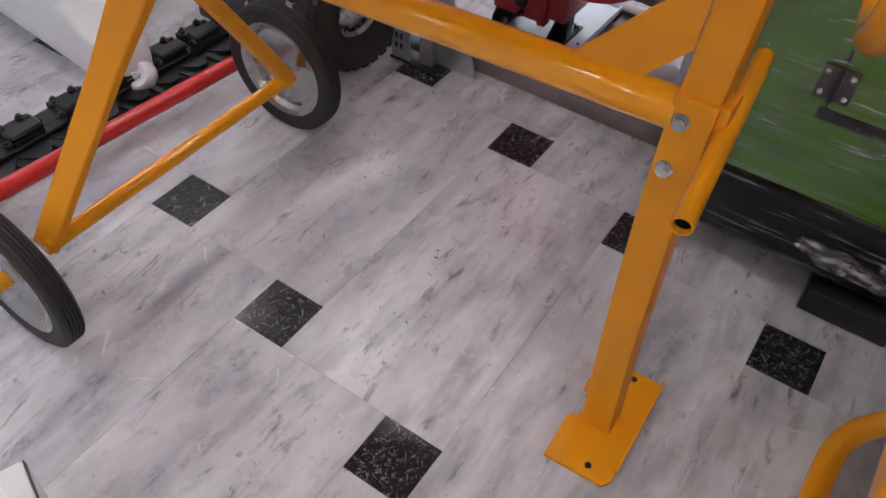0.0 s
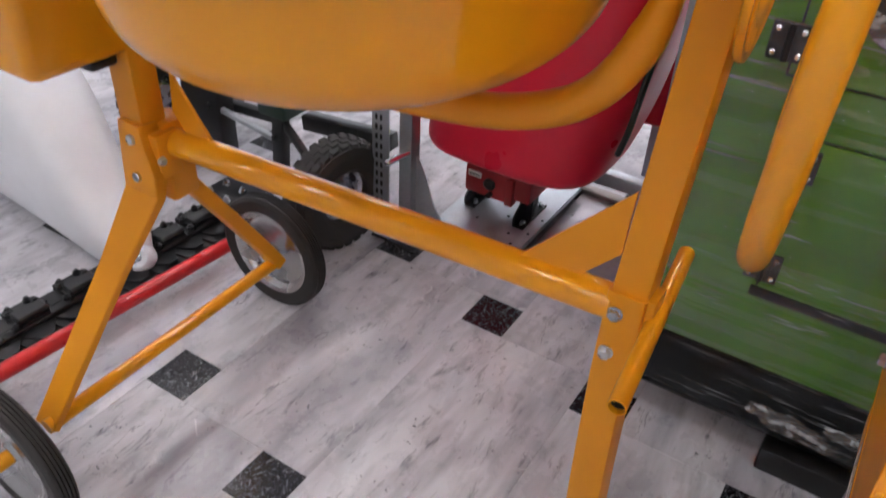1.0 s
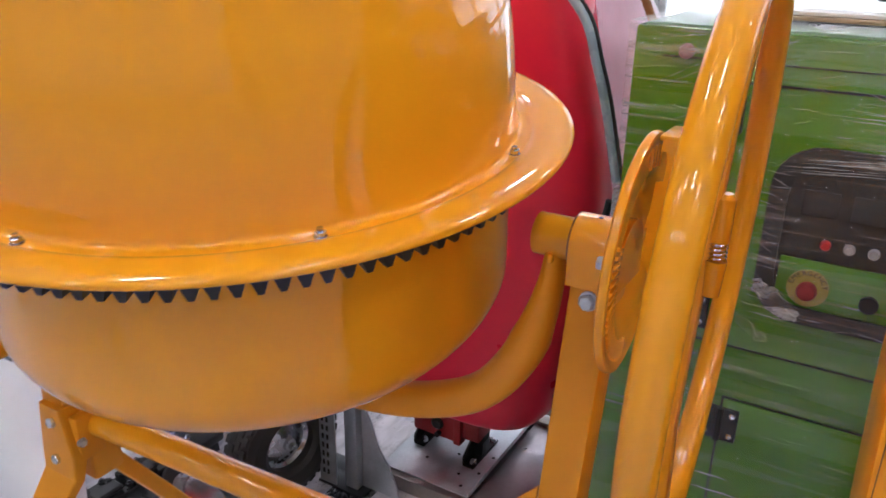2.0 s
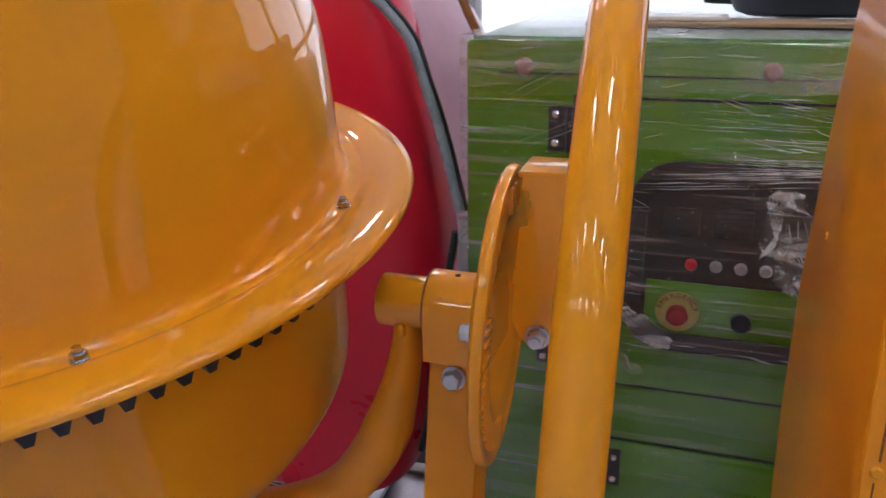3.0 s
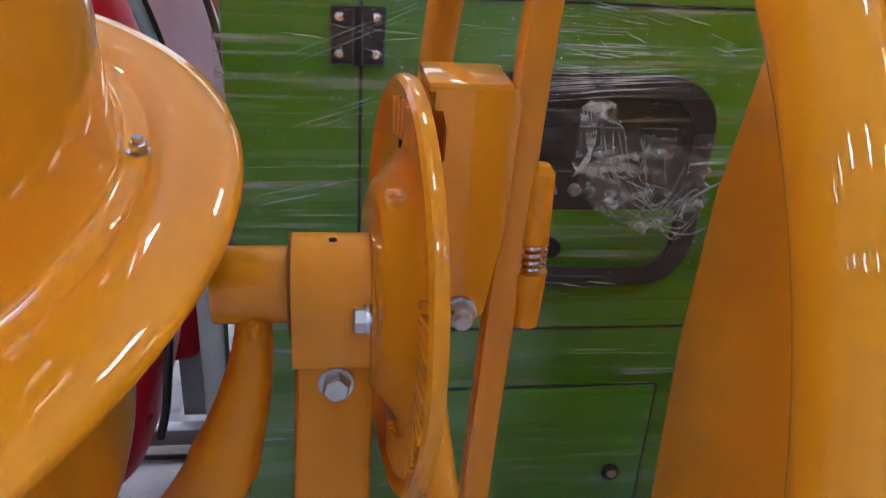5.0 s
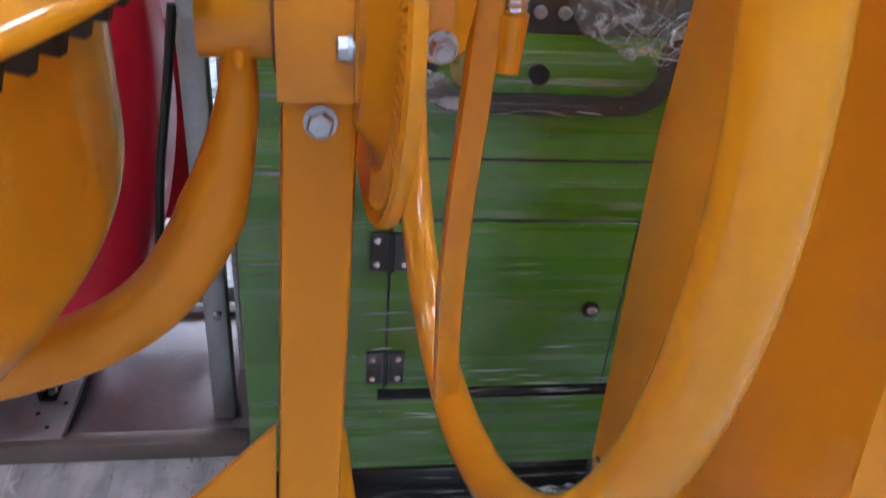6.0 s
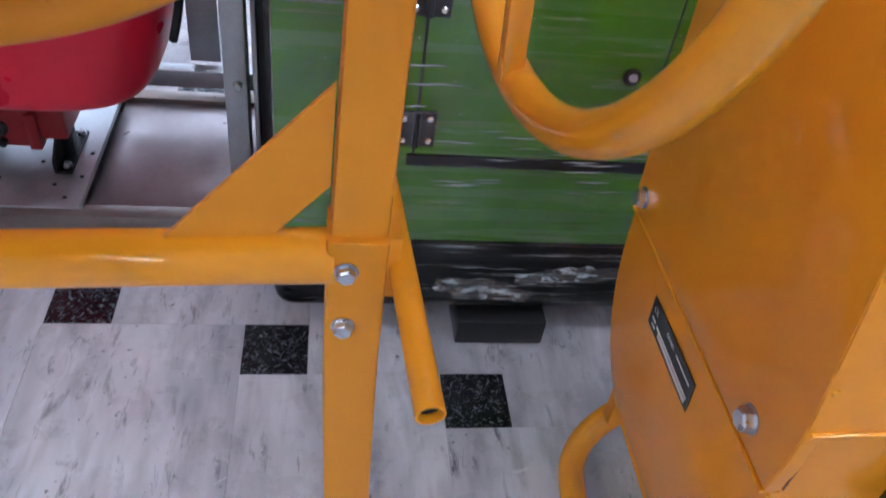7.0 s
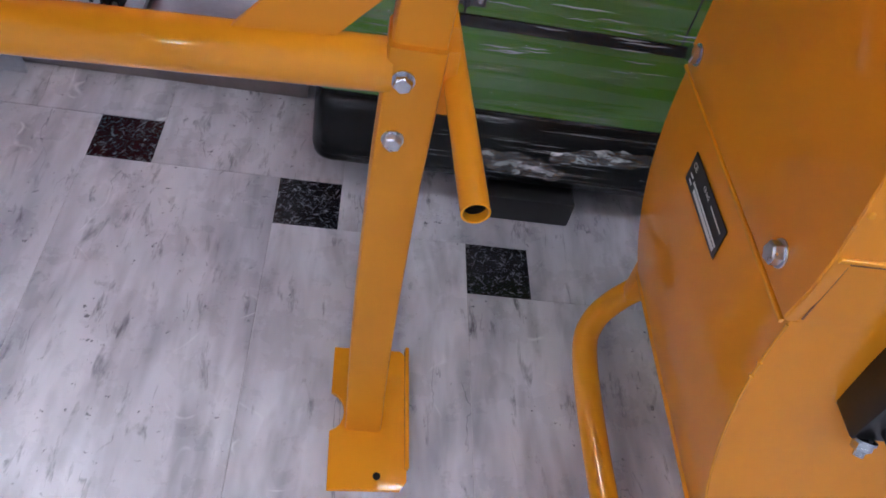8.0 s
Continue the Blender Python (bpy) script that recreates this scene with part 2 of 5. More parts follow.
ZINC = material("zinc_plate", (0.56, 0.58, 0.61), 0.28, 1.0, var=0.18, scale=30, wear=(0.4, 0.4, 0.42), wear_amount=0.05)
GALV = material("galvanised_steel", (0.5, 0.52, 0.55), 0.44, 0.9, var=0.22, scale=18, wear=(0.40, 0.41, 0.43), wear_amount=0.02, rough_var=0.14)
HUBCAP = material("brushed_disc", (0.46, 0.455, 0.45), 0.27, 0.95, var=0.12, scale=14, bump=0.1)
RED = material("red_paint", (0.55, 0.012, 0.014), 0.32, var=0.1, scale=6, coat=0.3)
RED_PLASTIC = material("red_plastic", (0.74, 0.010, 0.040), 0.33, var=0.08, scale=4, bump=0.06, bump_scale=60)
RED_DARK = material("dark_red_casting", (0.3, 0.008, 0.012), 0.4, var=0.2, scale=16, bump=0.25, bump_scale=180)
WHITE_PLASTIC = material("white_plastic", (0.78, 0.79, 0.82), 0.45, var=0.06, scale=3, bump=0.05, bump_scale=30)
# Mid-grey picked for the walls to cut light bounced onto upright faces.
WALL = material("wall_paint", (0.40, 0.40, 0.40), 0.8, var=0.06, scale=1.5, bump=0.1)
CEILING = material("ceiling_board", (0.8, 0.8, 0.8), 0.85, var=0.05, scale=2)
GROUT = material("grout", (0.50, 0.48, 0.49), 0.85, var=0.25, scale=30)
WOOD = material("pale_timber", (0.34, 0.23, 0.13), 0.6, var=0.25, scale=6, stretch=(1, 12, 12), bump=0.2)
GREY_PLASTIC = material("slate_grey_plastic", (0.035, 0.045, 0.07), 0.45, var=0.1, scale=9, bump=0.05)
LABEL_YELLOW = material("label_yellow", (0.62, 0.47, 0.04), 0.4, var=0.05, scale=20)
STOP_YELLOW = material("stop_label_yellow", (0.36, 0.30, 0.06), 0.5, var=0.15, scale=30)
STOP_RED = material("stop_button_red", (0.22, 0.022, 0.025), 0.5, var=0.15, scale=30)
LABEL_BLACK = material("label_black", (0.015, 0.013, 0.012), 0.35, var=0.1, scale=20)
LABEL_WHITE = material("label_white", (0.75, 0.74, 0.7), 0.4, var=0.06, scale=20)
PANEL_DARK = material("panel_dark", (0.014, 0.010, 0.009), 0.5, var=0.25, scale=20)
RAIL = material("tarnished_rail", (0.24, 0.20, 0.185), 0.36, 0.6, var=0.22, scale=14, rough_var=0.1)
TRAY = material("dull_steel_sheet", (0.34, 0.29, 0.30), 0.34, 0.7, var=0.25, scale=9, wear=(0.22, 0.18, 0.18), wear_amount=0.06, rough_var=0.1)
CHROME = material("chrome", (0.8, 0.8, 0.82), 0.14, 1.0, var=0.1, scale=30)
ROPE = material("rope", (0.3, 0.12, 0.03), 0.8, var=0.3, scale=60, bump=0.5)
TILE_WHITE = marble("marble_tile", (0.70, 0.685, 0.715), (0.36, 0.35, 0.385), (0.085, 0.083, 0.10), 6.0, (2.6, 0.75, 1.0), 0.27)
TILE_BLACK = veined_black("black_marble_tile")
LAMP_GLOW = emitter("lamp_diffuser", (1.0, 0.98, 0.95), 42.2)
FILM = stretch_film("stretch_film", 2.0, 1.7, 0.42, 0.0, 48.0, 0.535, 0.06)
FILM_LOW = stretch_film("stretch_film_base", -2.0, 1.3, 0.45, 0.0, 40.0, 0.63, 0.012)
FILM_VEIL = stretch_film("stretch_film_fold", 8.0, 2.4, 0.45, 0.05, 14.0, 0.5)
# White mixed in along the ridges stands for the light they catch.
FILM_RIDGE = stretch_film("stretch_film_ridge", 80.0, 8.0, 0.75, 0.24, 3.0, 0.46)
KNOB_GREY = material("knob_grey", (0.32, 0.31, 0.31), 0.4, var=0.1, scale=20)
# Half-opaque white that paints lamp glints on the film.
FILM_GLINT = stretch_film("stretch_film_glint", 80.0, 6.0, 0.5, 0.5, 3.0, 0.45)
# Roof film: the ceiling's white glare is mixed in as colour.
FILM_TOP = stretch_film("stretch_film_roof", 6.0, 3.0, 0.8, 0.4)
FILM_SCRAP = stretch_film("stretch_film_scrap", 40.0, 11.0, 0.8, 0.09, 4.0, 0.48)
# Red tank plastic with the window light painted in as pale pink.
RED_BACKLIT = material("pale_red_shell", (0.88, 0.64, 0.73), 0.32, var=0.16, scale=7, stretch=(1, 1, 0.35), bump=0.06)
_b = RED_BACKLIT.node_tree.nodes["Principled BSDF"]
_b.inputs["Transmission Weight"].default_value, _b.inputs["IOR"].default_value = 0.5, 1.2
PINK = material("pale_pink_plug", (0.36, 0.2, 0.19), 0.45, var=0.15, scale=20)
# Blue-grey paints the window reflection on a dark hose.
HOSE_SHEEN = material("grey_hose", (0.26, 0.33, 0.38), 0.28, var=0.1, scale=30, bump=0.05)
BLACK_GLOSS = material("black_base_paint", (0.010, 0.010, 0.011), 0.16, var=0.3, scale=10, bump=0.5, bump_scale=3.0, stretch=(0.6, 1, 16), rough_var=0.05, spec=0.2)

# ---- mesh helpers ----


def finish(bm, angle=35):
    bmesh.ops.remove_doubles(bm, verts=bm.verts, dist=1e-6)
    bmesh.ops.recalc_face_normals(bm, faces=bm.faces)
    for fc in bm.faces:
        fc.smooth = True
    lim = radians(angle)
    for e in bm.edges:
        if len(e.link_faces) == 2:
            e.smooth = e.calc_face_angle(0) < lim
        else:
            e.smooth = False


ORIGIN = {}


def thing(name, x, y, z, label, category, group="", kind=""):
    """An empty at the base of a thing; its parts are built in world metres."""
    ob = new(name)
    ob.empty_display_size = 0.05
    ob.location = (x, y, z)
    ORIGIN[ob.name] = Vector((x, y, z))
    return tagged(ob, label, category, group, kind)


def part(name, bm, mat, parent, label="", angle=35, clean=True):
    """Links a bmesh in world metres as one mesh under a thing or a part."""
    if clean:
        finish(bm, angle)
    at = ORIGIN[parent.name]
    bm.transform(Matrix.Translation(-at))
    me = bpy.data.meshes.new(name)
    bm.to_mesh(me)
    bm.free()
    me.materials.append(mat)
    ob = new(name, me)
    ob.parent = parent
    ORIGIN[ob.name] = at
    return tagged(ob, label)


def solid(name, bm, mat, label, category, kind="", group="", angle=35):
    """A thing that is a single mesh, its origin at its base."""
    finish(bm, angle)
    lo = Vector([min(v.co[i] for v in bm.verts) for i in range(3)])
    hi = Vector([max(v.co[i] for v in bm.verts) for i in range(3)])
    at = Vector(((lo.x + hi.x) / 2, (lo.y + hi.y) / 2, lo.z))
    bm.transform(Matrix.Translation(-at))
    me = bpy.data.meshes.new(name)
    bm.to_mesh(me)
    bm.free()
    me.materials.append(mat)
    ob = new(name, me)
    ob.location = at
    ORIGIN[ob.name] = at
    return tagged(ob, label, category, group, kind)


def box(bm, x0, x1, y0, y1, z0, z1, r=0.0, m=None, seg=2):
    """A box, its edges rounded by r."""
    vs = bmesh.ops.create_cube(bm, size=1)["verts"]
    for v in vs:
        v.co = Vector((x0 + (v.co.x + 0.5) * (x1 - x0), y0 + (v.co.y + 0.5) * (y1 - y0), z0 + (v.co.z + 0.5) * (z1 - z0)))
    if r:
        es = list({e for v in vs for e in v.link_edges})
        got = bmesh.ops.bevel(bm, geom=es, offset=r, segments=seg, profile=0.5, affect="EDGES")
        vs = list({v for fc in got["faces"] for v in fc.verts} | {v for v in vs if v.is_valid})
    if m is not None:
        bmesh.ops.transform(bm, matrix=m, verts=vs)
    return bm


def axis_frame(direction, up=(0, 0, 1)):
    d = Vector(direction).normalized()
    u = Vector(up)
    if abs(d.dot(u)) > 0.95:
        u = Vector((1, 0, 0)) if abs(d.x) < 0.9 else Vector((0, 1, 0))
    s = u.cross(d).normalized()
    return s, d.cross(s).normalized(), d


def rod(bm, a, b, r0, r1=None, seg=20, caps=True):
    r1 = r0 if r1 is None else r1
    a, b = Vector(a), Vector(b)
    s, u, d = axis_frame(b - a)
    rings = []
    for p, r in ((a, r0), (b, r1)):
        rings.append([bm.verts.new(p + (s * math.cos(k * math.tau / seg) + u * math.sin(k * math.tau / seg)) * r) for k in range(seg)])
    for k in range(seg):
        bm.faces.new((rings[0][k], rings[0][(k + 1) % seg], rings[1][(k + 1) % seg], rings[1][k]))
    if caps:
        bm.faces.new(rings[0][::-1])
        bm.faces.new(rings[1])
    return bm


def pipe(bm, a, b, r, wall=0.002, seg=20):
    """An open tube with a wall."""
    a, b = Vector(a), Vector(b)
    s, u, d = axis_frame(b - a)
    rr = []
    for p, q in ((a, r), (b, r), (b, r - wall), (a, r - wall)):
        rr.append([bm.verts.new(p + (s * math.cos(k * math.tau / seg) + u * math.sin(k * math.tau / seg)) * q) for k in range(seg)])
    for i in range(4):
        for k in range(seg):
            bm.faces.new((rr[i][k], rr[i][(k + 1) % seg], rr[(i + 1) % 4][(k + 1) % seg], rr[(i + 1) % 4][k]))
    return bm


def curve_points(pts, steps=6):
    """Catmull-Rom through the points."""
    pts = [Vector(p) for p in pts]
    out = []
    for i in range(len(pts) - 1):
        p0, p1, p2, p3 = pts[max(i - 1, 0)], pts[i], pts[i + 1], pts[min(i + 2, len(pts) - 1)]
        for k in range(steps):
            t = k / steps
            out.append(0.5 * ((2 * p1) + (p2 - p0) * t + (2 * p0 - 5 * p1 + 4 * p2 - p3) * t * t + (3 * p1 - p0 - 3 * p2 + p3) * t ** 3))
    out.append(pts[-1])
    return out


def ring_profile(rx, ry, n=16, power=2.0):
    out = []
    for k in range(n):
        c, s = math.cos(k * math.tau / n), math.sin(k * math.tau / n)
        out.append((rx * math.copysign(abs(c) ** (2 / power), c), ry * math.copysign(abs(s) ** (2 / power), s)))
    return out


def rect_profile(w, h, r=0.004):
    out = []
    for cx, cy, a0 in ((w / 2 - r, h / 2 - r, 0), (-w / 2 + r, h / 2 - r, 90), (-w / 2 + r, -h / 2 + r, 180), (w / 2 - r, -h / 2 + r, 270)):
        for k in range(3):
            a = radians(a0 + 45 * k)
            out.append((cx + r * math.cos(a), cy + r * math.sin(a)))
    return out


def sweep(bm, pts, profile, up=(0, 0, 1), scales=None, closed=False, caps=True):
    """Sweeps a flat outline along points; up steers its second axis."""
    pts = [Vector(p) for p in pts]
    n = len(pts)
    rings = []
    for i, p in enumerate(pts):
        if closed:
            d = pts[(i + 1) % n] - pts[i - 1]
        else:
            d = pts[min(i + 1, n - 1)] - pts[max(i - 1, 0)]
        s, u, d = axis_frame(d, up)
        sx, sy = scales[i] if scales else (1, 1)
        rings.append([bm.verts.new(p + s * (a * sx) + u * (b * sy)) for a, b in profile])
    k = len(profile)
    for i in range(n if closed else n - 1):
        q, w = rings[i], rings[(i + 1) % n]
        for j in range(k):
            bm.faces.new((q[j], q[(j + 1) % k], w[(j + 1) % k], w[j]))
    if caps and not closed:
        bm.faces.new(rings[0][::-1])
        bm.faces.new(rings[-1])
    return bm


def lathe(bm, profile, m, seg=64, close=False):
    """Turns (radius, height) pairs round the z axis of m."""
    rings = []
    for r, h in profile:
        if r < 1e-6:
            rings.append([bm.verts.new(m @ Vector((0, 0, h)))] * seg)
        else:
            rings.append([bm.verts.new(m @ Vector((r * math.cos(k * math.tau / seg), r * math.sin(k * math.tau / seg), h))) for k in range(seg)])
    n = len(rings)
    for i in range(n if close else n - 1):
        a, b = rings[i], rings[(i + 1) % n]
        for k in range(seg):
            q = []
            for v in (a[k], a[(k + 1) % seg], b[(k + 1) % seg], b[k]):
                if v not in q:
                    q.append(v)
            if len(q) > 2:
                bm.faces.new(q)
    return bm


def plate(bm, outline, depth, m):
    """A flat outline (x, y) given a thickness along z of m."""
    a = [bm.verts.new(m @ Vector((x, y, 0))) for x, y in outline]
    b = [bm.verts.new(m @ Vector((x, y, depth))) for x, y in outline]
    n = len(outline)
    bm.faces.new(a[::-1])
    bm.faces.new(b)
    for i in range(n):
        bm.faces.new((a[i], a[(i + 1) % n], b[(i + 1) % n], b[i]))
    return bm


def facing(at, normal, up=(0, 0, 1)):
    """A pose whose z axis is the normal."""
    s, u, d = axis_frame(normal, up)
    return Matrix(((s.x, u.x, d.x, at[0]), (s.y, u.y, d.y, at[1]), (s.z, u.z, d.z, at[2]), (0, 0, 0, 1)))


def bolt(parent, at, normal, r=0.0085, mat=None, washer=True, name="bolt", stud=False, turn=0.3):
    """A hexagon head with washer."""
    bm = bmesh.new()
    m = facing(at, normal) @ pose(0, 0, 0, 0, 0, math.degrees(turn))
    h = 0
    if washer:
        lathe(bm, [(0, -0.001), (r * 1.2, -0.001), (r * 1.2, r * 0.18), (0, r * 0.18)], m, 18)
        h = r * 0.18
    lathe(bm, [(0, h), (r, h), (r, h + r * 0.75), (r * 0.82, h + r * 0.92), (0, h + r * 0.92)], m, 6)
    if stud:
        lathe(bm, [(0, h), (r * 0.55, h), (r * 0.55, h + r * 1.5), (0, h + r * 1.5)], m, 12)
    return part(name, bm, mat or ZINC, parent, angle=25)


def rounded(w, h, r, n=5):
    out = []
    for cx, cy, a0 in ((w / 2 - r, h / 2 - r, 0), (-w / 2 + r, h / 2 - r, 90), (-w / 2 + r, -h / 2 + r, 180), (w / 2 - r, -h / 2 + r, 270)):
        for k in range(n + 1):
            a = radians(a0 + 90 * k / n)
            out.append((cx + r * math.cos(a), cy + r * math.sin(a)))
    return out


def frame_strip(bm, outline_a, outline_b, depth, m):
    """A flat band between two outlines of as many points."""
    n = len(outline_a)
    v = [[bm.verts.new(m @ Vector((x, y, z))) for x, y in o] for o, z in ((outline_a, 0), (outline_a, depth), (outline_b, depth), (outline_b, 0))]
    for i in range(4):
        for k in range(n):
            bm.faces.new((v[i][k], v[i][(k + 1) % n], v[(i + 1) % 4][(k + 1) % n], v[(i + 1) % 4][k]))
    return bm


def lettering(text, size, m, mat, parent, name="lettering", depth=0.0006):
    """Letters in the built-in font as a thin mesh."""
    cu = bpy.data.curves.new("letters", "FONT")
    cu.body, cu.size, cu.extrude, cu.align_x, cu.align_y = text, size, depth, "CENTER", "CENTER"
    tmp = bpy.data.objects.new("letters", cu)
    me = bpy.data.meshes.new_from_object(tmp)
    bpy.data.objects.remove(tmp)
    bm = bmesh.new()
    bm.from_mesh(me)
    bpy.data.meshes.remove(me)
    bm.transform(m)
    return part(name, bm, mat, parent)

# ---- the room ----
bm = bmesh.new()
box(bm, -6, 6, -6, 6, -0.2, -0.0012)
floor = solid("floor", bm, GROUT, "marble tiled shop floor with small black insets", "floor", "structure")


def wall(name, x0, x1, y0, y1, label):
    bm = bmesh.new()
    box(bm, x0, x1, y0, y1, -0.2, 3.4)
    return solid(name, bm, WALL, label, "wall", "structure")


wall("wall_west", -6.2, -6, -6, 6, "plain grey showroom wall, unseen, toned down to cut bounced light")
wall("wall_east", 6, 6.2, -6, 6, "plain grey showroom wall, unseen, toned down to cut bounced light")
# the north and south sides are glazed; the south, unseen, is inferred from front light
for side, y0 in (("north", 6.0), ("south", -6.2)):
    bm = bmesh.new()
    box(bm, -6.2, 6.2, y0, y0 + 0.2, -0.2, 0.25)
    box(bm, -6.2, 6.2, y0, y0 + 0.2, 3.0, 3.4)
    for k in range(6):
        box(bm, -6.2 + k * 2.44, -6.0 + k * 2.44, y0, y0 + 0.2, 0.25, 3.0)
    solid("wall_" + side, bm, WALL, "grey showroom wall with wide shop windows, toned down to cut bounced light", "wall", "structure")
bm = bmesh.new()
box(bm, -6.2, 6.2, -6.2, 6.2, 3.4, 3.6)
solid("ceiling", bm, CEILING, "white board ceiling", "ceiling", "structure")
GLASS = bpy.data.materials.new("window_glass")
GLASS.use_nodes = True
_g = GLASS.node_tree.nodes["Principled BSDF"]
_g.inputs["Transmission Weight"].default_value, _g.inputs["Roughness"].default_value, _g.inputs["IOR"].default_value = 1.0, 0.0, 1.45
for k in range(10):
    x0, yc = -6.0 + (k % 5) * 2.44, 6.1 if k < 5 else -6.1
    win = thing("window_%d" % (k + 1), x0 + 1.12, yc, 0.25, "clear shop window in a pale metal frame", "window", kind="structure")
    bm = bmesh.new()
    frame_strip(bm, rounded(2.24, 2.75, 0.002, 1), rounded(2.14, 2.65, 0.002, 1), 0.05, facing((x0 + 1.12, yc + 0.02, 1.625), (0, -1, 0)))
    part("window_frame", bm, CEILING, win)
    bm = bmesh.new()
    box(bm, x0 + 0.05, x0 + 2.19, yc - 0.005, yc + 0.001, 0.30, 2.95)
    part("pane", bm, GLASS, win).visible_shadow = False


def ceiling_light(x, y):
    ob = thing("ceiling_light", x, y, 3.3, "oblong ceiling lamp with a lit diffuser", "lamp", "rows of ceiling lamps")
    bm = bmesh.new()
    frame_strip(bm, rounded(0.28, 0.48, 0.01, 2), rounded(0.22, 0.42, 0.008, 2), 0.045, Matrix.Translation((x, y, 3.355)))
    part("frame", bm, WALL, ob)
    bm = bmesh.new()
    box(bm, x - 0.108, x + 0.108, y - 0.208, y + 0.208, 3.36, 3.395, 0.004)
    part("diffuser", bm, LAMP_GLOW, ob)
    return ob


lamp = ceiling_light(-4.3, -4.0)
for i in range(6):
    for j in range(5):
        if i or j:
            copy_thing(lamp, Matrix.Translation((-4.3 + 1.75 * i, -4.0 + 1.85 * j, 3.3)))

# bright daylight outside the shop windows; the dim south glow, unseen, fills front faces
for y0, DAYLIGHT in ((8.0, emitter("daylight_haze", (0.93, 0.96, 1.0), 3.0)), (-8.1, emitter("shaded_street", (0.93, 0.96, 1.0), 0.25))):
    bm = bmesh.new()
    box(bm, -14, 14, y0, y0 + 0.1, -0.4, 6)
    solid("backdrop", bm, DAYLIGHT, "plain bright daylight outside the shop windows", "backdrop", "structure")

# ---- the concrete mixer ----
mixer = thing("concrete_mixer", 0.12, 0.12, 0, "orange painted concrete mixer with tilting drum and handwheel", "concrete mixer")
# drum: origin in the flange plane
DRUM = Matrix.Translation((0.121, 0.121, 1.040)) @ pose(0, 0, 0, 6.1, 1.4, 0)
bm = bmesh.new()
bowl = [(0.30, -0.022), (0.2835, -0.024), (0.2825, -0.06), (0.282, -0.162)]
for k in range(1, 25):
    a = radians(90 * k / 24)
    bowl.append((0.282 * math.cos(a) ** 0.85 if k < 24 else 0.0, -0.162 - 0.114 * math.sin(a) ** 0.85))
lathe(bm, bowl, DRUM, 96)
drum_bowl = part("drum_bowl", bm, ORANGE, mixer, "glossy orange lower drum bowl", 30)
bm = bmesh.new()
cone = [(0.200, 0.455), (0.212, 0.46), (0.216, 0.452), (0.209, 0.440), (0.232, 0.33), (0.253, 0.22), (0.2695, 0.147), (0.2795, 0.108),
           (0.2850, 0.055), (0.2872, 0.012), (0.2888, -0.002), (0.2910, -0.0105), (0.2948, -0.0134), (0.3025, -0.0136), (0.3075, -0.0112), (0.315, -0.0088), (0.328, -0.0078),
           (0.338, -0.0086), (0.3443, -0.0108), (0.3468, -0.0138), (0.3460, -0.0168), (0.342, -0.0186)]
cone = [(p.x, p.y) for p in curve_points([(r, h, 0) for r, h in cone], 4)]
lathe(bm, cone + [(0.30, -0.0212), (0.278, -0.0212), (0.268, 0.05), (0.25, 0.15), (0.215, 0.33), (0.200, 0.44)], DRUM, 144, True)
drum_cone = part("drum_cone", bm, ORANGE, mixer, "glossy orange upper drum with rolled flange", 40)
# toothed ring under the flange
bm = bmesh.new()
TEETH = 119
lathe(bm, [(0.294, -0.0214), (0.319, -0.0214), (0.319, -0.0320), (0.294, -0.0320)], DRUM, 102, True)
for k in range(TEETH):
    a = k * math.tau / TEETH
    m = DRUM @ pose(0, 0, 0, 0, 0, math.degrees(a)) @ Matrix.Translation((0.2965, 0, -0.0320))
    w0, w1, h = 0.0071, 0.0024, 0.0120
    v = [bm.verts.new(m @ Vector(p)) for p in ((0, -w0, 0.001), (0, w0, 0.001), (0.022, w0, 0.001), (0.022, -w0, 0.001),
                                               (0, -w1, -h), (0, w1, -h), (0.021, w1, -h), (0.021, -w1, -h))]
    for q in ((0, 1, 2, 3), (7, 6, 5, 4), (0, 4, 5, 1), (1, 5, 6, 2), (2, 6, 7, 3), (3, 7, 4, 0)):
        bm.faces.new([v[i] for i in q])
part("gear_ring", bm, CAST, mixer, "black cast iron gear ring", clean=False)
for k in range(8):
    a = radians(9 + 45 * k)
    p = DRUM @ Vector((0.299 * math.cos(a), 0.299 * math.sin(a), -0.0136))
    bolt(drum_cone, p, DRUM.to_3x3() @ Vector((0, 0, 1)), 0.0047, stud=True)
# yoke under the drum
YOKE = [(0.4655, 0.168, 0.944), (0.4625, 0.168, 0.905), (0.4515, 0.17, 0.86), (0.4345, 0.172, 0.815), (0.401, 0.174, 0.766),
        (0.355, 0.175, 0.733), (0.28, 0.175, 0.707), (0.18, 0.175, 0.692), (0.11, 0.175, 0.688)]
half = curve_points(YOKE, 6)
whole = half + [Vector((0.22 - p.x, p.y, p.z)) for p in half[-2::-1]]
n = len(whole)
scl = []
for i in range(n):
    e = min(i, n - 1 - i)
    f = max(0.0, 1 - e / 15) ** 0.8
    scl.append((1 - 0.64 * f, 1 - 0.2 * f))
bm = bmesh.new()
sweep(bm, whole, ring_profile(0.0208, 0.0200, 18, 2.3), (0, 1, 0), scl)
part("yoke", bm, ORANGE_DULL, mixer, "bent orange tube under the drum")
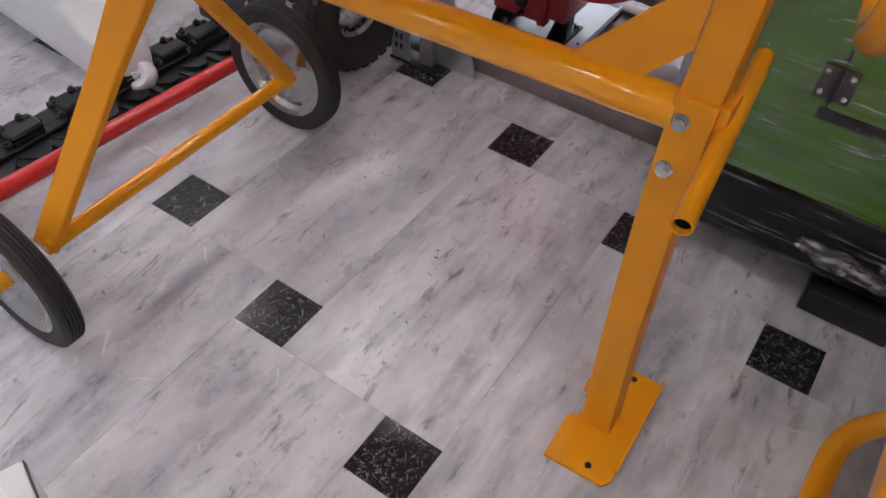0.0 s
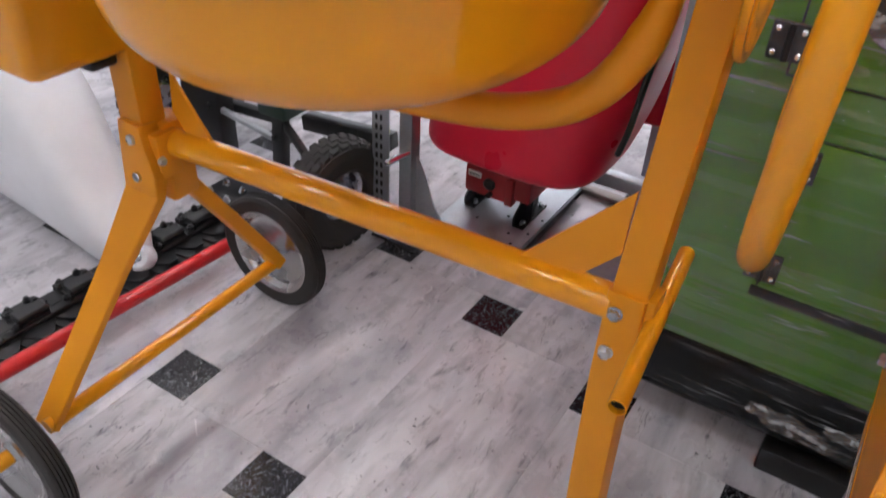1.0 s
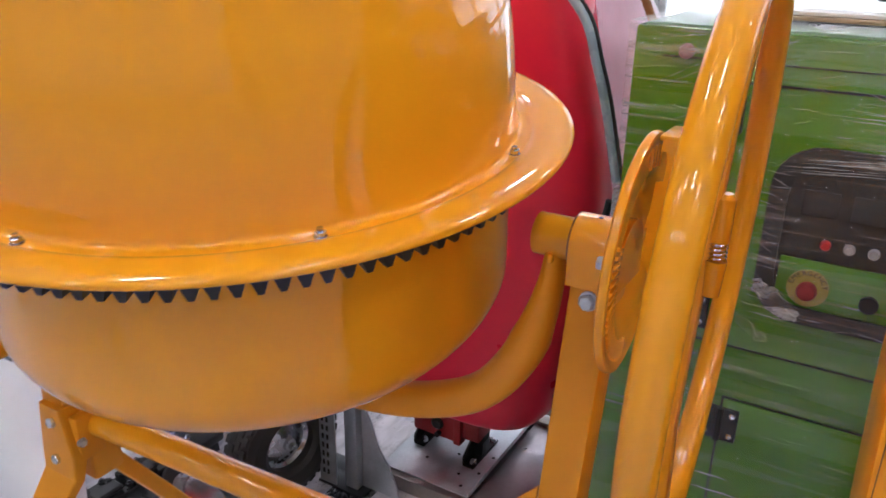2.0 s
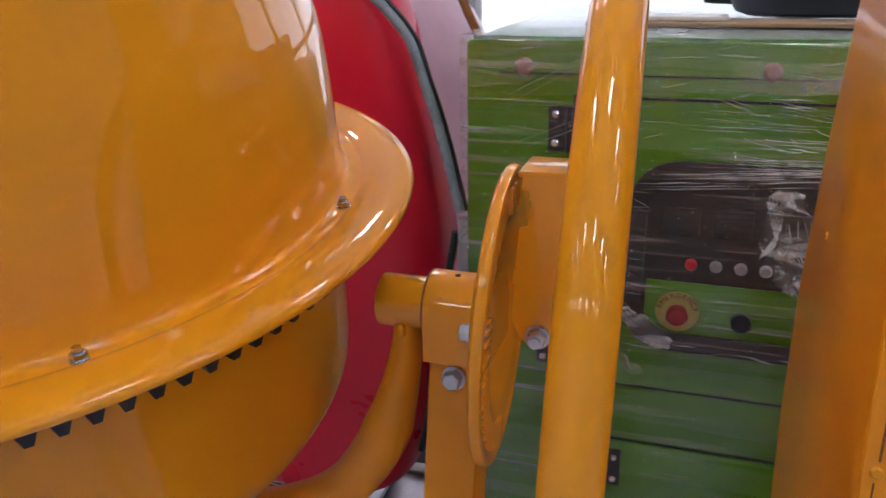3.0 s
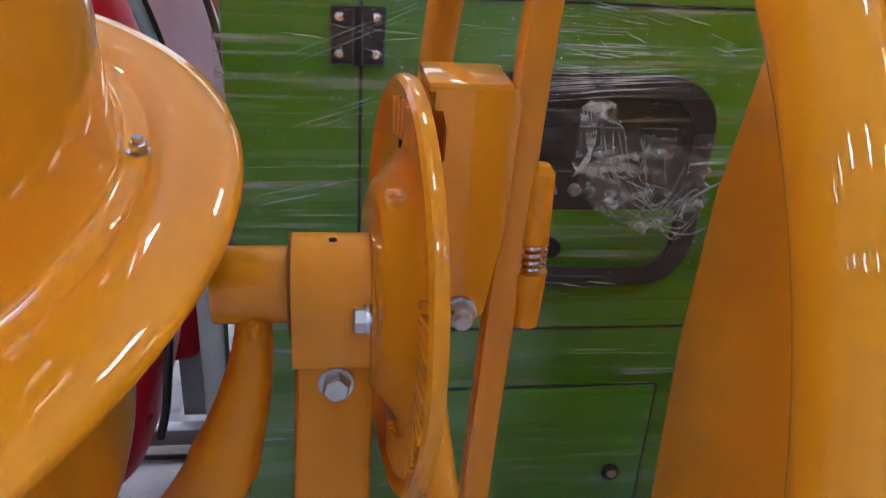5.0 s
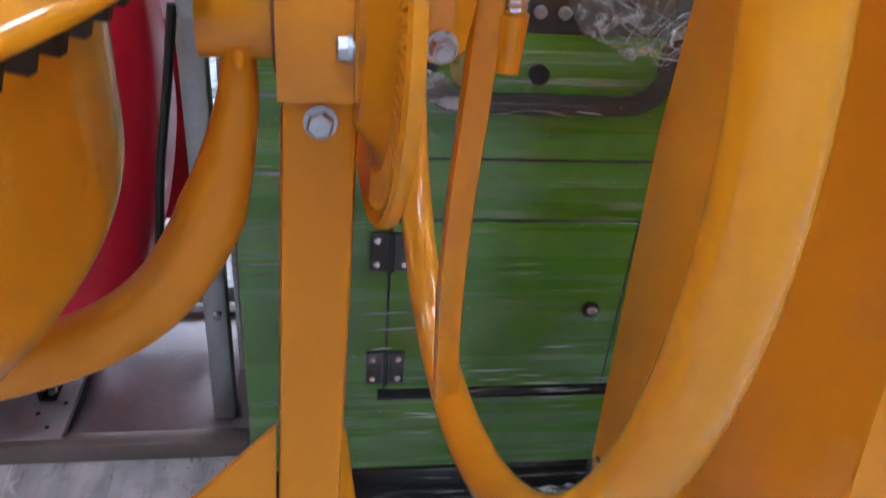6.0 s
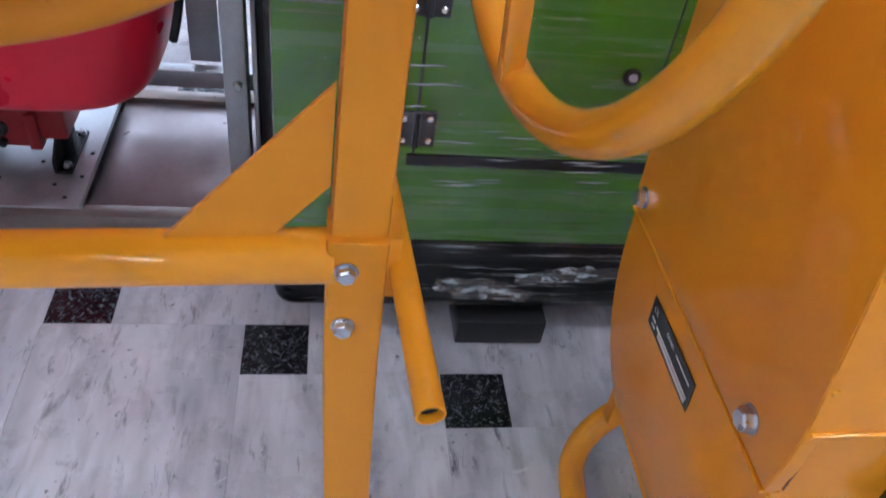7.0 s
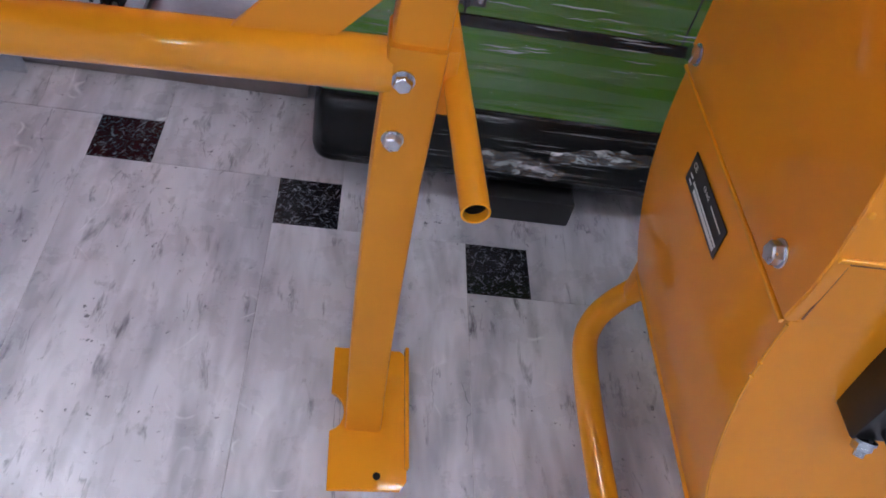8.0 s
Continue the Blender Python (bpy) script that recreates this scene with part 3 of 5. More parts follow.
# right shaft stub, saddle and leg
bm = bmesh.new()
rod(bm, (0.446, 0.17, 0.952), (0.486, 0.17, 0.952), 0.0205, seg=32)
box(bm, 0.464, 0.4705, 0.145, 0.153, 0.932, 0.942, 0.003, seg=3)
part("shaft", bm, ORANGE, mixer)
bm = bmesh.new()
R = 0.0275
out = [(-R, -0.035), (R, -0.035)] + [(R * math.cos(radians(a)), R * math.sin(radians(a))) for a in range(0, 181, 12)]
plate(bm, out, 0.0400, facing((0.4862, 0.17, 0.952), (1, 0, 0)))
plate(bm, [(-0.038, -0.030), (0.03, -0.030)] + [(0.03 * math.cos(radians(a)), 0.03 * math.sin(radians(a))) for a in range(0, 141, 12)] + [(-0.038, 0.004)],
      0.0115, facing((0.5263, 0.17, 0.952), (1, 0, 0)))
part("bearing_saddle", bm, ORANGE, mixer)
bm = bmesh.new()
lathe(bm, [(0.0214, 0), (0.0276, 0), (0.0276, 0.0016), (0.0214, 0.0016)], facing((0.4846, 0.17, 0.952), (1, 0, 0)), 32, True)
part("collar_gap", bm, SEAM_BROWN, mixer)
bm = bmesh.new()
rod(bm, (0.5195, 0.1375, 0.9485), (0.528, 0.1375, 0.9485), 0.004, seg=12)
part("stud", bm, ZINC, mixer)
bolt(mixer, (0.5240, 0.1375, 0.9485), (-1, 0, 0), 0.0066)
bm = bmesh.new()
lathe(bm, [(0, 0), (0.0022, 0), (0.0022, 0.0006), (0, 0.0006)], Matrix.Translation((0.507, 0.166, 0.9793)), 10)
part("grease_hole", bm, SEAM, mixer)


def square_tube(name, a, b, w, h, parent, up=(0, 1, 0), mat=ORANGE_DULL, r=0.005):
    bm = bmesh.new()
    sweep(bm, [a, b], rect_profile(w, h, r), up)
    return part(name, bm, mat, parent)


square_tube("upper_leg", (0.5085, 0.172, 0.915), (0.497, 0.134, 0.545), 0.0425, 0.0425, mixer)
bm = bmesh.new()
sweep(bm, curve_points([(0.497, 0.132, 0.575), (0.4965, 0.131, 0.49), (0.4965, 0.130, 0.42), (0.5015, 0.129, 0.2), (0.511, 0.128, 0.006)], 4), rect_profile(0.0455, 0.0455, 0.005), (0, 1, 0))
lower_leg = part("lower_leg", bm, ORANGE_DULL, mixer)
bolt(mixer, (0.5085, 0.1475, 0.904), (0, -1, 0.1), 0.0078)
bolt(mixer, (0.489, 0.109, 0.548), (0, -1, 0), 0.0078)
bolt(mixer, (0.488, 0.108, 0.490), (0, -1, 0), 0.0078)
# foot plate with a half-round notch and an upturned edge
bm = bmesh.new()
foot = [(0.472, 0.026), (0.560, 0.030), (0.568, 0.042), (0.563, 0.222), (0.555, 0.230), (0.466, 0.228), (0.467, 0.160)]
foot += [(0.4675 + 0.018 * math.cos(radians(a)), 0.130 + 0.027 * math.sin(radians(a))) for a in range(80, -81, -20)]
foot += [(0.469, 0.102)]
plate(bm, foot, 0.006, Matrix.Translation((0, 0, 0.001)))
box(bm, 0.5615, 0.5665, 0.045, 0.22, 0.003, 0.016, 0.001, pose(0.0045, 0, 0, 0, 0, 1.2) @ Matrix.Translation((0, 0, 0)))
foot_plate = part("foot_plate", bm, ORANGE, mixer)
for hx, hy in ((0.531, 0.046), (0.524, 0.215)):
    bm = bmesh.new()
    lathe(bm, [(0, 0), (0.0048, 0), (0.0048, 0.0012), (0, 0.0012)], Matrix.Translation((hx, hy, 0.0068)), 16)
    part("bolt_hole", bm, SEAM, foot_plate)
# spare tube welded beside the leg
bm = bmesh.new()
pipe(bm, (0.5425, -0.012, 0.5375), (0.5185, 0.262, 0.5525), 0.0105, 0.0016, 24)
side_tube = part("side_tube", bm, ORANGE, mixer, "open-ended orange tube beside the leg")
# near-black plug and sleeve paint the shade inside the bore
bm = bmesh.new()
rod(bm, (0.5388, 0.030, 0.5398), (0.5382, 0.036, 0.5401), 0.0085, seg=20)
pipe(bm, (0.5419, -0.005, 0.53788), (0.5388, 0.030, 0.5398), 0.0087, 0.0003, 20)
part("tube_hollow", bm, SEAM, side_tube)
bm = bmesh.new()
box(bm, 0.518, 0.529, 0.115, 0.150, 0.515, 0.575, 0.002)
part("tube_bracket", bm, ORANGE_DULL, mixer)
# crossbar and gussets
bm = bmesh.new()
rod(bm, (0.480, 0.126, 0.5485), (-0.236, 0.115, 0.527), 0.0215, seg=32)
part("crossbar", bm, ORANGE, mixer, "round orange crossbar tube")


def gusset(pts):
    bm = bmesh.new()
    a = [bm.verts.new((x, y, z)) for x, y, z in pts]
    b = [bm.verts.new((x, y + 0.005, z)) for x, y, z in pts]
    bm.faces.new(a)
    bm.faces.new(b[::-1])
    for i in range(len(a)):
        bm.faces.new((a[i], b[i], b[(i + 1) % len(a)], a[(i + 1) % len(a)]))
    return part("gusset", bm, ORANGE_DULL, mixer)


gusset([(0.478, 0.133, 0.690), (0.476, 0.128, 0.612), (0.433, 0.124, 0.566), (0.358, 0.121, 0.564)])
gusset([(-0.228, 0.128, 0.634), (-0.227, 0.122, 0.575), (-0.200, 0.118, 0.548), (-0.146, 0.118, 0.549)])
# left post, fork and wheels
square_tube("rear_post", (-0.300, 0.120, 0.92), (-0.260, 0.094, 0.505), 0.050, 0.046, mixer)
# front leg: a channel with a sharp knee, wide across its face
bm = bmesh.new()
LEG = [(-0.283, -0.236, 0.064, 0.568, 0.034, -0.004), (-0.285, -0.2345, 0.0635, 0.552, 0.034, -0.004), (-0.290, -0.2170, 0.0615, 0.490, 0.024, -0.005), (-0.2915, -0.2190, 0.060, 0.4535, 0.015, -0.008),
       (-0.287, -0.2320, -0.015, 0.357, 0.010, -0.008), (-0.297, -0.252, -0.185, 0.138, 0.010, -0.008)]
rings = []
for xl, xr, y, z, by, bz in LEG:
    e = 0.005
    rings.append([bm.verts.new(p) for p in ((xl, y + by * 0.16, z + bz * 0.16), (xl + e * 0.3, y + by * 0.04, z + bz * 0.04), (xl + e, y, z), (xr - e, y, z), (xr - e * 0.3, y + by * 0.04, z + bz * 0.04),
                                            (xr, y + by * 0.16, z + bz * 0.16), (xr, y + by, z + bz), (xl, y + by, z + bz))])
for a, b in zip(rings, rings[1:]):
    for k in range(8):
        bm.faces.new((a[k], a[(k + 1) % 8], b[(k + 1) % 8], b[k]))
bm.faces.new(rings[0])
bm.faces.new(rings[-1][::-1])
part("wheel_leg", bm, ORANGE_DULL, mixer, angle=20)
bm = bmesh.new()
sweep(bm, curve_points([(-0.247, 0.128, 0.458), (-0.251, 0.165, 0.404), (-0.258, 0.235, 0.303), (-0.266, 0.322, 0.173), (-0.2665, 0.342, 0.140)], 5), rect_profile(0.026, 0.028, 0.005), (1, 0, 0))
part("wheel_leg", bm, ORANGE_DULL, mixer)
bm = bmesh.new()
box(bm, -0.274, -0.226, 0.098, 0.150, 0.425, 0.56, 0.006)
box(bm, -0.235, -0.217, 0.076, 0.118, 0.478, 0.552, 0.003)
part("leg_bracket", bm, ORANGE_DULL, mixer)
bm = bmesh.new()
rod(bm, (-0.266, -0.185, 0.140), (-0.266, 0.335, 0.146), 0.0125, seg=24)
part("axle_tube", bm, ORANGE, mixer)
bolt(mixer, (-0.2545, 0.0660, 0.543), (0, -1, 0.05), 0.0082)
bolt(mixer, (-0.2550, 0.0640, 0.4805), (0, -1, 0.05), 0.0082)
bolt(mixer, (-0.2165, 0.080, 0.512), (1, -0.2, 0), 0.006)


def wheel(x, y, out):
    """Solid tyre on a pressed steel disc; out is the outward side."""
    m = facing((x, y, 0.129), (0, out, 0)) @ Matrix.Diagonal((0.8836, 0.8836, 0.95, 1))
    bm = bmesh.new()
    prof = [(0.108, -0.016), (0.136, -0.0185), (0.1445, -0.0145), (0.146, -0.0115)]
    for g in (-0.009, -0.003, 0.003, 0.009):
        prof += [(0.146, g - 0.0019), (0.1415, g - 0.0011), (0.1415, g + 0.0011), (0.146, g + 0.0019)]
    prof += [(0.146, 0.0115), (0.1445, 0.0145), (0.136, 0.0185), (0.108, 0.016), (0.106, 0.0)]
    lathe(bm, prof, m, 72, True)
    w = part("wheel", bm, RUBBER, mixer, "black solid rubber tyre on a bright steel disc", 25)
    bm = bmesh.new()
    lathe(bm, [(0, 0.010), (0.022, 0.010), (0.03, 0.004), (0.078, 0.001), (0.090, 0.006), (0.098, 0.013), (0.109, 0.0165), (0.109, -0.0165),
               (0.098, -0.013), (0.090, -0.002), (0.078, -0.007), (0.03, -0.010), (0.024, -0.012), (0.022, -0.02), (0, -0.02)], m, 64)
    part("disc", bm, HUBCAP, w, "bright pressed steel disc", 30)
    bm = bmesh.new()
    rod(bm, (x, y - out * 0.028, 0.129), (x, y + out * 0.032, 0.129), 0.0125, seg=20)
    part("hub", bm, ORANGE, w)
    bm = bmesh.new()
    lathe(bm, [(0.0126, 0), (0.021, 0), (0.021, 0.003), (0.0126, 0.003)], facing((x, y - out * 0.0215, 0.129), (0, -out, 0)), 24, True)
    part("washer", bm, ZINC, w)


wheel(-0.272, -0.238, -1)
wheel(-0.312, 0.379, 1)
# motor housing on the left
bm = bmesh.new()
box(bm, -0.56, -0.247, -0.065, 0.26, 0.670, 1.10, 0.018, seg=3)
part("motor_housing", bm, ORANGE, mixer, "orange sheet metal motor housing")
bm = bmesh.new()
box(bm, -0.305, -0.262, 0.03, 0.075, 0.654, 0.676, 0.006)
part("motor_foot", bm, BLACK, mixer)
bm = bmesh.new()
rod(bm, (-0.285, 0.17, 0.952), (-0.21, 0.17, 0.952), 0.0205, seg=24)
part("shaft", bm, ORANGE, mixer)
# notched tilt disc
bm = bmesh.new()
mm = facing((0.5405, 0.166, 0.953), (0.9967, 0.072, -0.03))
lathe(bm, [(0, -0.0145), (0.051, -0.0145), (0.0555, -0.0132), (0.0590, -0.0095), (0.0690, -0.0020), (0.0760, 0.0006), (0.096, 0.000), (0.1040, -0.0032),
           (0.1072, -0.0040), (0.1098, -0.0022), (0.1106, 0.0010), (0.1094, 0.0044), (0.1060, 0.0052), (0.1030, 0.0040), (0.096, 0.0030), (0.0780, 0.0030), (0.0700, 0.0008),
           (0.0600, -0.0060), (0.0540, -0.0100), (0, -0.0105)], mm, 96)
tilt_disc = part("tilt_disc", bm, ORANGE, mixer, "dished orange locking disc", 40)
for turn in [158 + 4.4 * k for k in range(24)] + [70 + 8 * k for k in range(4)]:
    a = radians(turn)
    bm = bmesh.new()
    m = mm @ pose(0, 0, 0, 0, 0, math.degrees(a)) @ Matrix.Translation((0.089, 0, 0.0012))
    box(bm, -0.0100, 0.0100, -0.0019, 0.0019, -0.0042, 0.0046, 0.0010, m)
    part("notch_rib", bm, ORANGE, tilt_disc)
bm = bmesh.new()
box(bm, -0.013, 0.013, -0.002, 0.002, 0, 0.0014, 0, mm @ pose(0, 0, 0, 0, 0, 78) @ Matrix.Translation((0.086, 0, -0.0012)))
part("slot", bm, SEAM, tilt_disc)
# handwheel
WHEEL = facing((0.6072, 0.1792, 0.9469), (0.997, 0.0751, -0.0269))
bm = bmesh.new()
ring = [WHEEL @ Vector((0.2640 * math.cos(k * math.tau / 96), 0.2640 * math.sin(k * math.tau / 96), 0)) for k in range(96)]
sweep(bm, ring, ring_profile(0.0139, 0.0139, 20), (1, 0, 0), closed=True)
hw = part("handwheel", bm, ORANGE, mixer, "large orange tubular handwheel ring")
bm = bmesh.new()
sweep(bm, curve_points([(0.5955, 0.160, 0.688), (0.592, 0.163, 0.80), (0.597, 0.166, 0.93), (0.600, 0.167, 1.0), (0.604, 0.168, 1.09), (0.6095, 0.169, 1.15), (0.613, 0.172, 1.213)], 4), rect_profile(0.0165, 0.0165, 0.003), (1, 0, 0))
part("spoke", bm, ORANGE, hw)
bm = bmesh.new()
out = [(-0.0215, 0.057), (0.0205, 0.057), (0.0205, 0.044), (0.016, 0.044), (0.0135, 0.036), (0.0135, 0.020), (0.0195, 0.018), (0.0195, -0.012),
       (0.0205, -0.012), (0.0205, -0.022), (0.0185, -0.022), (0.0185, -0.048), (0.012, -0.060), (0.004, -0.066), (-0.006, -0.066), (-0.014, -0.058), (-0.0205, -0.01)]
plate(bm, [(-x, z) for x, z in out], 0.004, facing((0.5730, 0.157, 1.005), (0, -1, 0.13)) @ pose(0, 0, 0, 0, 0, -3))
box(bm, 0.5515, 0.5935, 0.160, 0.205, 1.058, 1.0635, 0.0022)
plate(bm, [(-x, z) for x, z in out], 0.004, facing((0.5730, 0.205, 1.005), (0, -1, 0.0)))
bracket = part("lock_bracket", bm, ORANGE, hw)
bolt(bracket, (0.5715, 0.144, 0.949), (0, -1, 0), 0.0074, stud=True, name="nut")
bm = bmesh.new()
LX, LY = 0.6115, 0.163
rod(bm, (LX, LY, 0.980), (LX, LY + 0.003, 1.017), 0.0082, seg=18)
rod(bm, (LX, LY + 0.003, 1.017), (LX, LY + 0.003, 1.0215), 0.0082, 0.005, seg=18)
rod(bm, (LX, LY - 0.002, 0.931), (LX, LY, 0.963), 0.0068, 0.0092, seg=18)
rod(bm, (LX, LY, 0.96), (LX, LY, 0.985), 0.0045, seg=12)
lever = part("lock_lever", bm, ORANGE, hw)
bm = bmesh.new()
spring = [(LX + 0.0072 * math.cos(k * 0.5), LY + 0.0072 * math.sin(k * 0.5), 0.963 + 0.0165 * k / 50) for k in range(51)]
sweep(bm, spring, ring_profile(0.0013, 0.0013, 6), (0, 0, 1))
part("spring", bm, CHROME, lever)

# ---- the green generator cabinet ----
cab = thing("generator", 1.1, 0.9, 0, "green sound-proofed generator cabinet wrapped in clear film on a black base", "generator")
FY = 0.54
bm = bmesh.new()
box(bm, 0.405, 1.80, FY, 1.30, 0.195, 1.112, 0.006, seg=2)
body = part("body", bm, GREEN, cab)
bm = bmesh.new()
box(bm, 0.398, 1.807, FY - 0.008, 1.31, 0.052, 0.194, 0.03, seg=4)
part("base", bm, BLACK_GLOSS, cab, "black steel base skirt")
for x0 in (0.684, 1.40):
    for y0 in (0.512, 1.2):
        bm = bmesh.new()
        box(bm, x0, x0 + 0.145, y0, y0 + 0.09, 0.0, 0.051, 0.004)
        part("foot", bm, BLACK, cab)


def seam(x0, x1, z0, z1):
    bm = bmesh.new()
    box(bm, x0, x1, FY - 0.0012, FY + 0.004, z0, z1)
    part("seam", bm, SEAM, body)


seam(0.531, 1.20, 1.0495, 1.0525)
seam(0.531, 0.534, 0.697, 1.0495)
seam(0.531, 1.20, 0.6935, 0.6965)
seam(0.585, 0.892, 0.6135, 0.6165)
seam(0.585, 0.588, 0.352, 0.6135)
seam(0.889, 0.892, 0.352, 0.6135)
seam(0.445, 1.5, 1.0745, 1.0765)
bm = bmesh.new()
box(bm, 0.588, 0.889, FY - 0.003, FY + 0.004, 0.352, 0.6135, 0.0015)
low_door = part("door", bm, GREEN, cab, "flat green service door")
bm = bmesh.new()
box(bm, 0.578, 1.25, FY - 0.004, FY + 0.004, 0.333, 0.351, 0.0015)
part("drip_rail", bm, BLACK_GLOSS, cab, "glossy black drip rail")
bm = bmesh.new()
lathe(bm, [(0.012, -0.001), (0.012, 0.004), (0.008, 0.008), (0.006, 0.006), (0, 0.006)], facing((0.851, FY - 0.003, 0.484), (0, -1, 0)), 20)
door_lock = part("door_lock", bm, BLACK_GLOSS, low_door, "black door lock with an added zinc button for its glint")
# zinc button added high on the lock, tilted up, for its glint
bm = bmesh.new()
lathe(bm, [(0.0062, 0), (0.0062, 0.0022), (0.004, 0.0034), (0, 0.0034)], facing((0.8512, FY - 0.0088, 0.4862), (0, -1, 0.35)), 16)
part("lock_cylinder", bm, ZINC, door_lock)


def hinge(x, z):
    bm = bmesh.new()
    box(bm, x - 0.025, x + 0.025, FY - 0.008, FY - 0.001, z - 0.026, z + 0.026, 0.0015)
    rod(bm, (x, FY - 0.008, z - 0.026), (x, FY - 0.008, z + 0.026), 0.0045, seg=12)
    h = part("hinge", bm, BLACK, cab, "black hinge with four bright screws")
    for sx in (-0.0165, 0.0165):
        for sz in (-0.0165, 0.0165):
            bm = bmesh.new()
            lathe(bm, [(0.0048, -0.001), (0.0048, 0.001), (0.003, 0.003), (0, 0.0034)], facing((x + sx, FY - 0.008, z + sz), (0, -1, 0)), 12)
            part("screw", bm, CHROME, h)


hinge(0.5295, 1.0145)
hinge(0.5235, 0.740)
hinge(0.587, 0.574)
hinge(0.5865, 0.393)
# control panel recess
PC = (0.7465, FY, 0.870)
mm = facing((PC[0], FY - 0.004, PC[2]), (0, -1, 0))
bm = bmesh.new()
frame_strip(bm, rounded(0.294, 0.231, 0.055, 6), rounded(0.250, 0.187, 0.040, 6), 0.006, mm)
part("panel_gasket", bm, RUBBER, cab, "black rubber window gasket")
bm = bmesh.new()
plate(bm, rounded(0.252, 0.189, 0.041, 6), 0.003, facing((PC[0], FY - 0.001, PC[2]), (0, -1, 0)))
panel = part("control_panel", bm, PANEL_DARK, cab, "dark control panel behind film")
for kx in (0.674, 0.701, 0.728, 0.754):
    bm = bmesh.new()
    lathe(bm, [(0.0068, 0), (0.0068, 0.004), (0.005, 0.007), (0, 0.007)], facing((kx, FY - 0.004, 0.865), (0, -1, 0)), 16)
    part("knob", bm, RED if kx < 0.68 else KNOB_GREY, panel)
for gx in (0.66, 0.715, 0.775, 0.835):
    bm = bmesh.new()
    box(bm, gx - 0.02, gx + 0.02, FY - 0.007, FY - 0.003, 0.900, 0.932, 0.001)
    part("gauge", bm, BLACK, panel)
bm = bmesh.new()
box(bm, 0.626, 0.868, FY - 0.0055, FY - 0.003, 0.776, 0.842, 0.001)
part("lower_strip", bm, GREEN, panel)
bm = bmesh.new()
lathe(bm, [(0, 0), (0.025, 0), (0.025, 0.0015), (0, 0.0015)], facing((0.664, FY - 0.006, 0.805), (0, -1, 0)), 32)
stop = part("stop_label", bm, STOP_YELLOW, panel, "round yellow emergency stop label")
for k, ch in enumerate("EMERGENCY"):
    a = radians(165 - k * 18.75)
    mt = facing((0.664, FY - 0.0077, 0.805), (0, -1, 0)) @ Matrix.Translation((0.0205 * math.cos(a), 0.0205 * math.sin(a), 0)) @ pose(0, 0, 0, 0, 0, math.degrees(a) - 90)
    lettering(ch, 0.009, mt, LABEL_BLACK, stop)
bm = bmesh.new()
lathe(bm, [(0.0115, 0), (0.0125, 0.008), (0.010, 0.014), (0, 0.016)], facing((0.664, FY - 0.0075, 0.803), (0, -1, 0)), 24)
part("stop_button", bm, STOP_RED, panel)
bm = bmesh.new()
lathe(bm, [(0.011, 0), (0.011, 0.006), (0, 0.007)], facing((0.735, FY - 0.006, 0.80), (0, -1, 0)), 20)
part("key_switch", bm, BLACK, panel)
for bx in (0.474, 0.735, 1.1):
    bm = bmesh.new()
    lathe(bm, [(0.0098, -0.001), (0.0098, 0.003), (0.006, 0.007), (0, 0.008)], facing((bx, FY - 0.001, 1.083), (0, -1, 0)), 20)
    part("plug", bm, PINK, cab, "pale red plastic plug")

# stretch film round the cabinet
bm = bmesh.new()
for za, zb in ((0.20, 1.114),):
    pts = [(0.3985, 1.25), (0.3985, 0.536), (0.402, 0.531), (0.41, 0.529), (1.80, 0.529)]
    nz = 30
    rows = []
    for i in range(nz + 1):
        z = za + (zb - za) * i / nz
        rows.append([bm.verts.new((x, y + 0.0012 * math.sin(31 * z + 9 * x), z)) for x, y in pts])
    for i in range(nz):
        for k in range(len(pts) - 1):
            bm.faces.new((rows[i][k], rows[i][k + 1], rows[i + 1][k + 1], rows[i + 1][k]))
film = solid("stretch_film", bm, FILM, "clear wrinkled stretch film round the green cabinet", "packaging film")
# pulled ridges in the film, most of them bunched across the window gasket
rnd = random.Random(11)


def ridge(x, z, length, rise, r, y=0.5272, bow=0.0, mat=FILM_RIDGE):
    """A thin pulled ridge of film, fading out at both ends, its glint painted white."""
    bm = bmesh.new()
    pts = []
    r *= 0.85
    for k in range(9):
        u = k / 8
        pts.append((x + length * u, y + 0.0005 * math.sin(7 * u + x * 40), z + rise * u + bow * u * (1 - u) + 0.0004 * math.sin(13 * u + z * 190)))
    wide = [(0.15 + 0.85 * math.sin(math.pi * k / 8),) * 2 for k in range(9)]
    sweep(bm, pts, ring_profile(r, r * 0.7, 6), (0, 1, 0), wide)
    part("wrinkle", bm, mat, film, angle=180)


def bundle(n, x, z, length, rise, gap, r):
    """Ridges that run side by side and break off unevenly."""
    for k in range(n):
        u = rnd.uniform(0, 0.45)
        l = length * rnd.uniform(0.3, 1 - u)
        ridge(x + length * u, z + k * gap + rise * u + rnd.uniform(-0.3, 0.3) * gap, l, rise * l / length, r * rnd.uniform(0.5, 1.1), bow=rnd.uniform(-0.03, 0.03) * l)


# short folds over the rounded left edge of the window gasket
for k in range(22):
    ridge(0.590 + rnd.uniform(-0.006, 0.010), 0.782 + 0.0088 * k + rnd.uniform(-0.003, 0.003), rnd.uniform(0.018, 0.042), rnd.uniform(-0.014, 0.004), rnd.uniform(0.0004, 0.0008), bow=rnd.uniform(-0.006, 0.004))
bundle(9, 0.585, 0.948, 0.26, 0.022, 0.0022, 0.0008)
bundle(7, 0.60, 0.972, 0.30, 0.012, 0.0026, 0.0006)
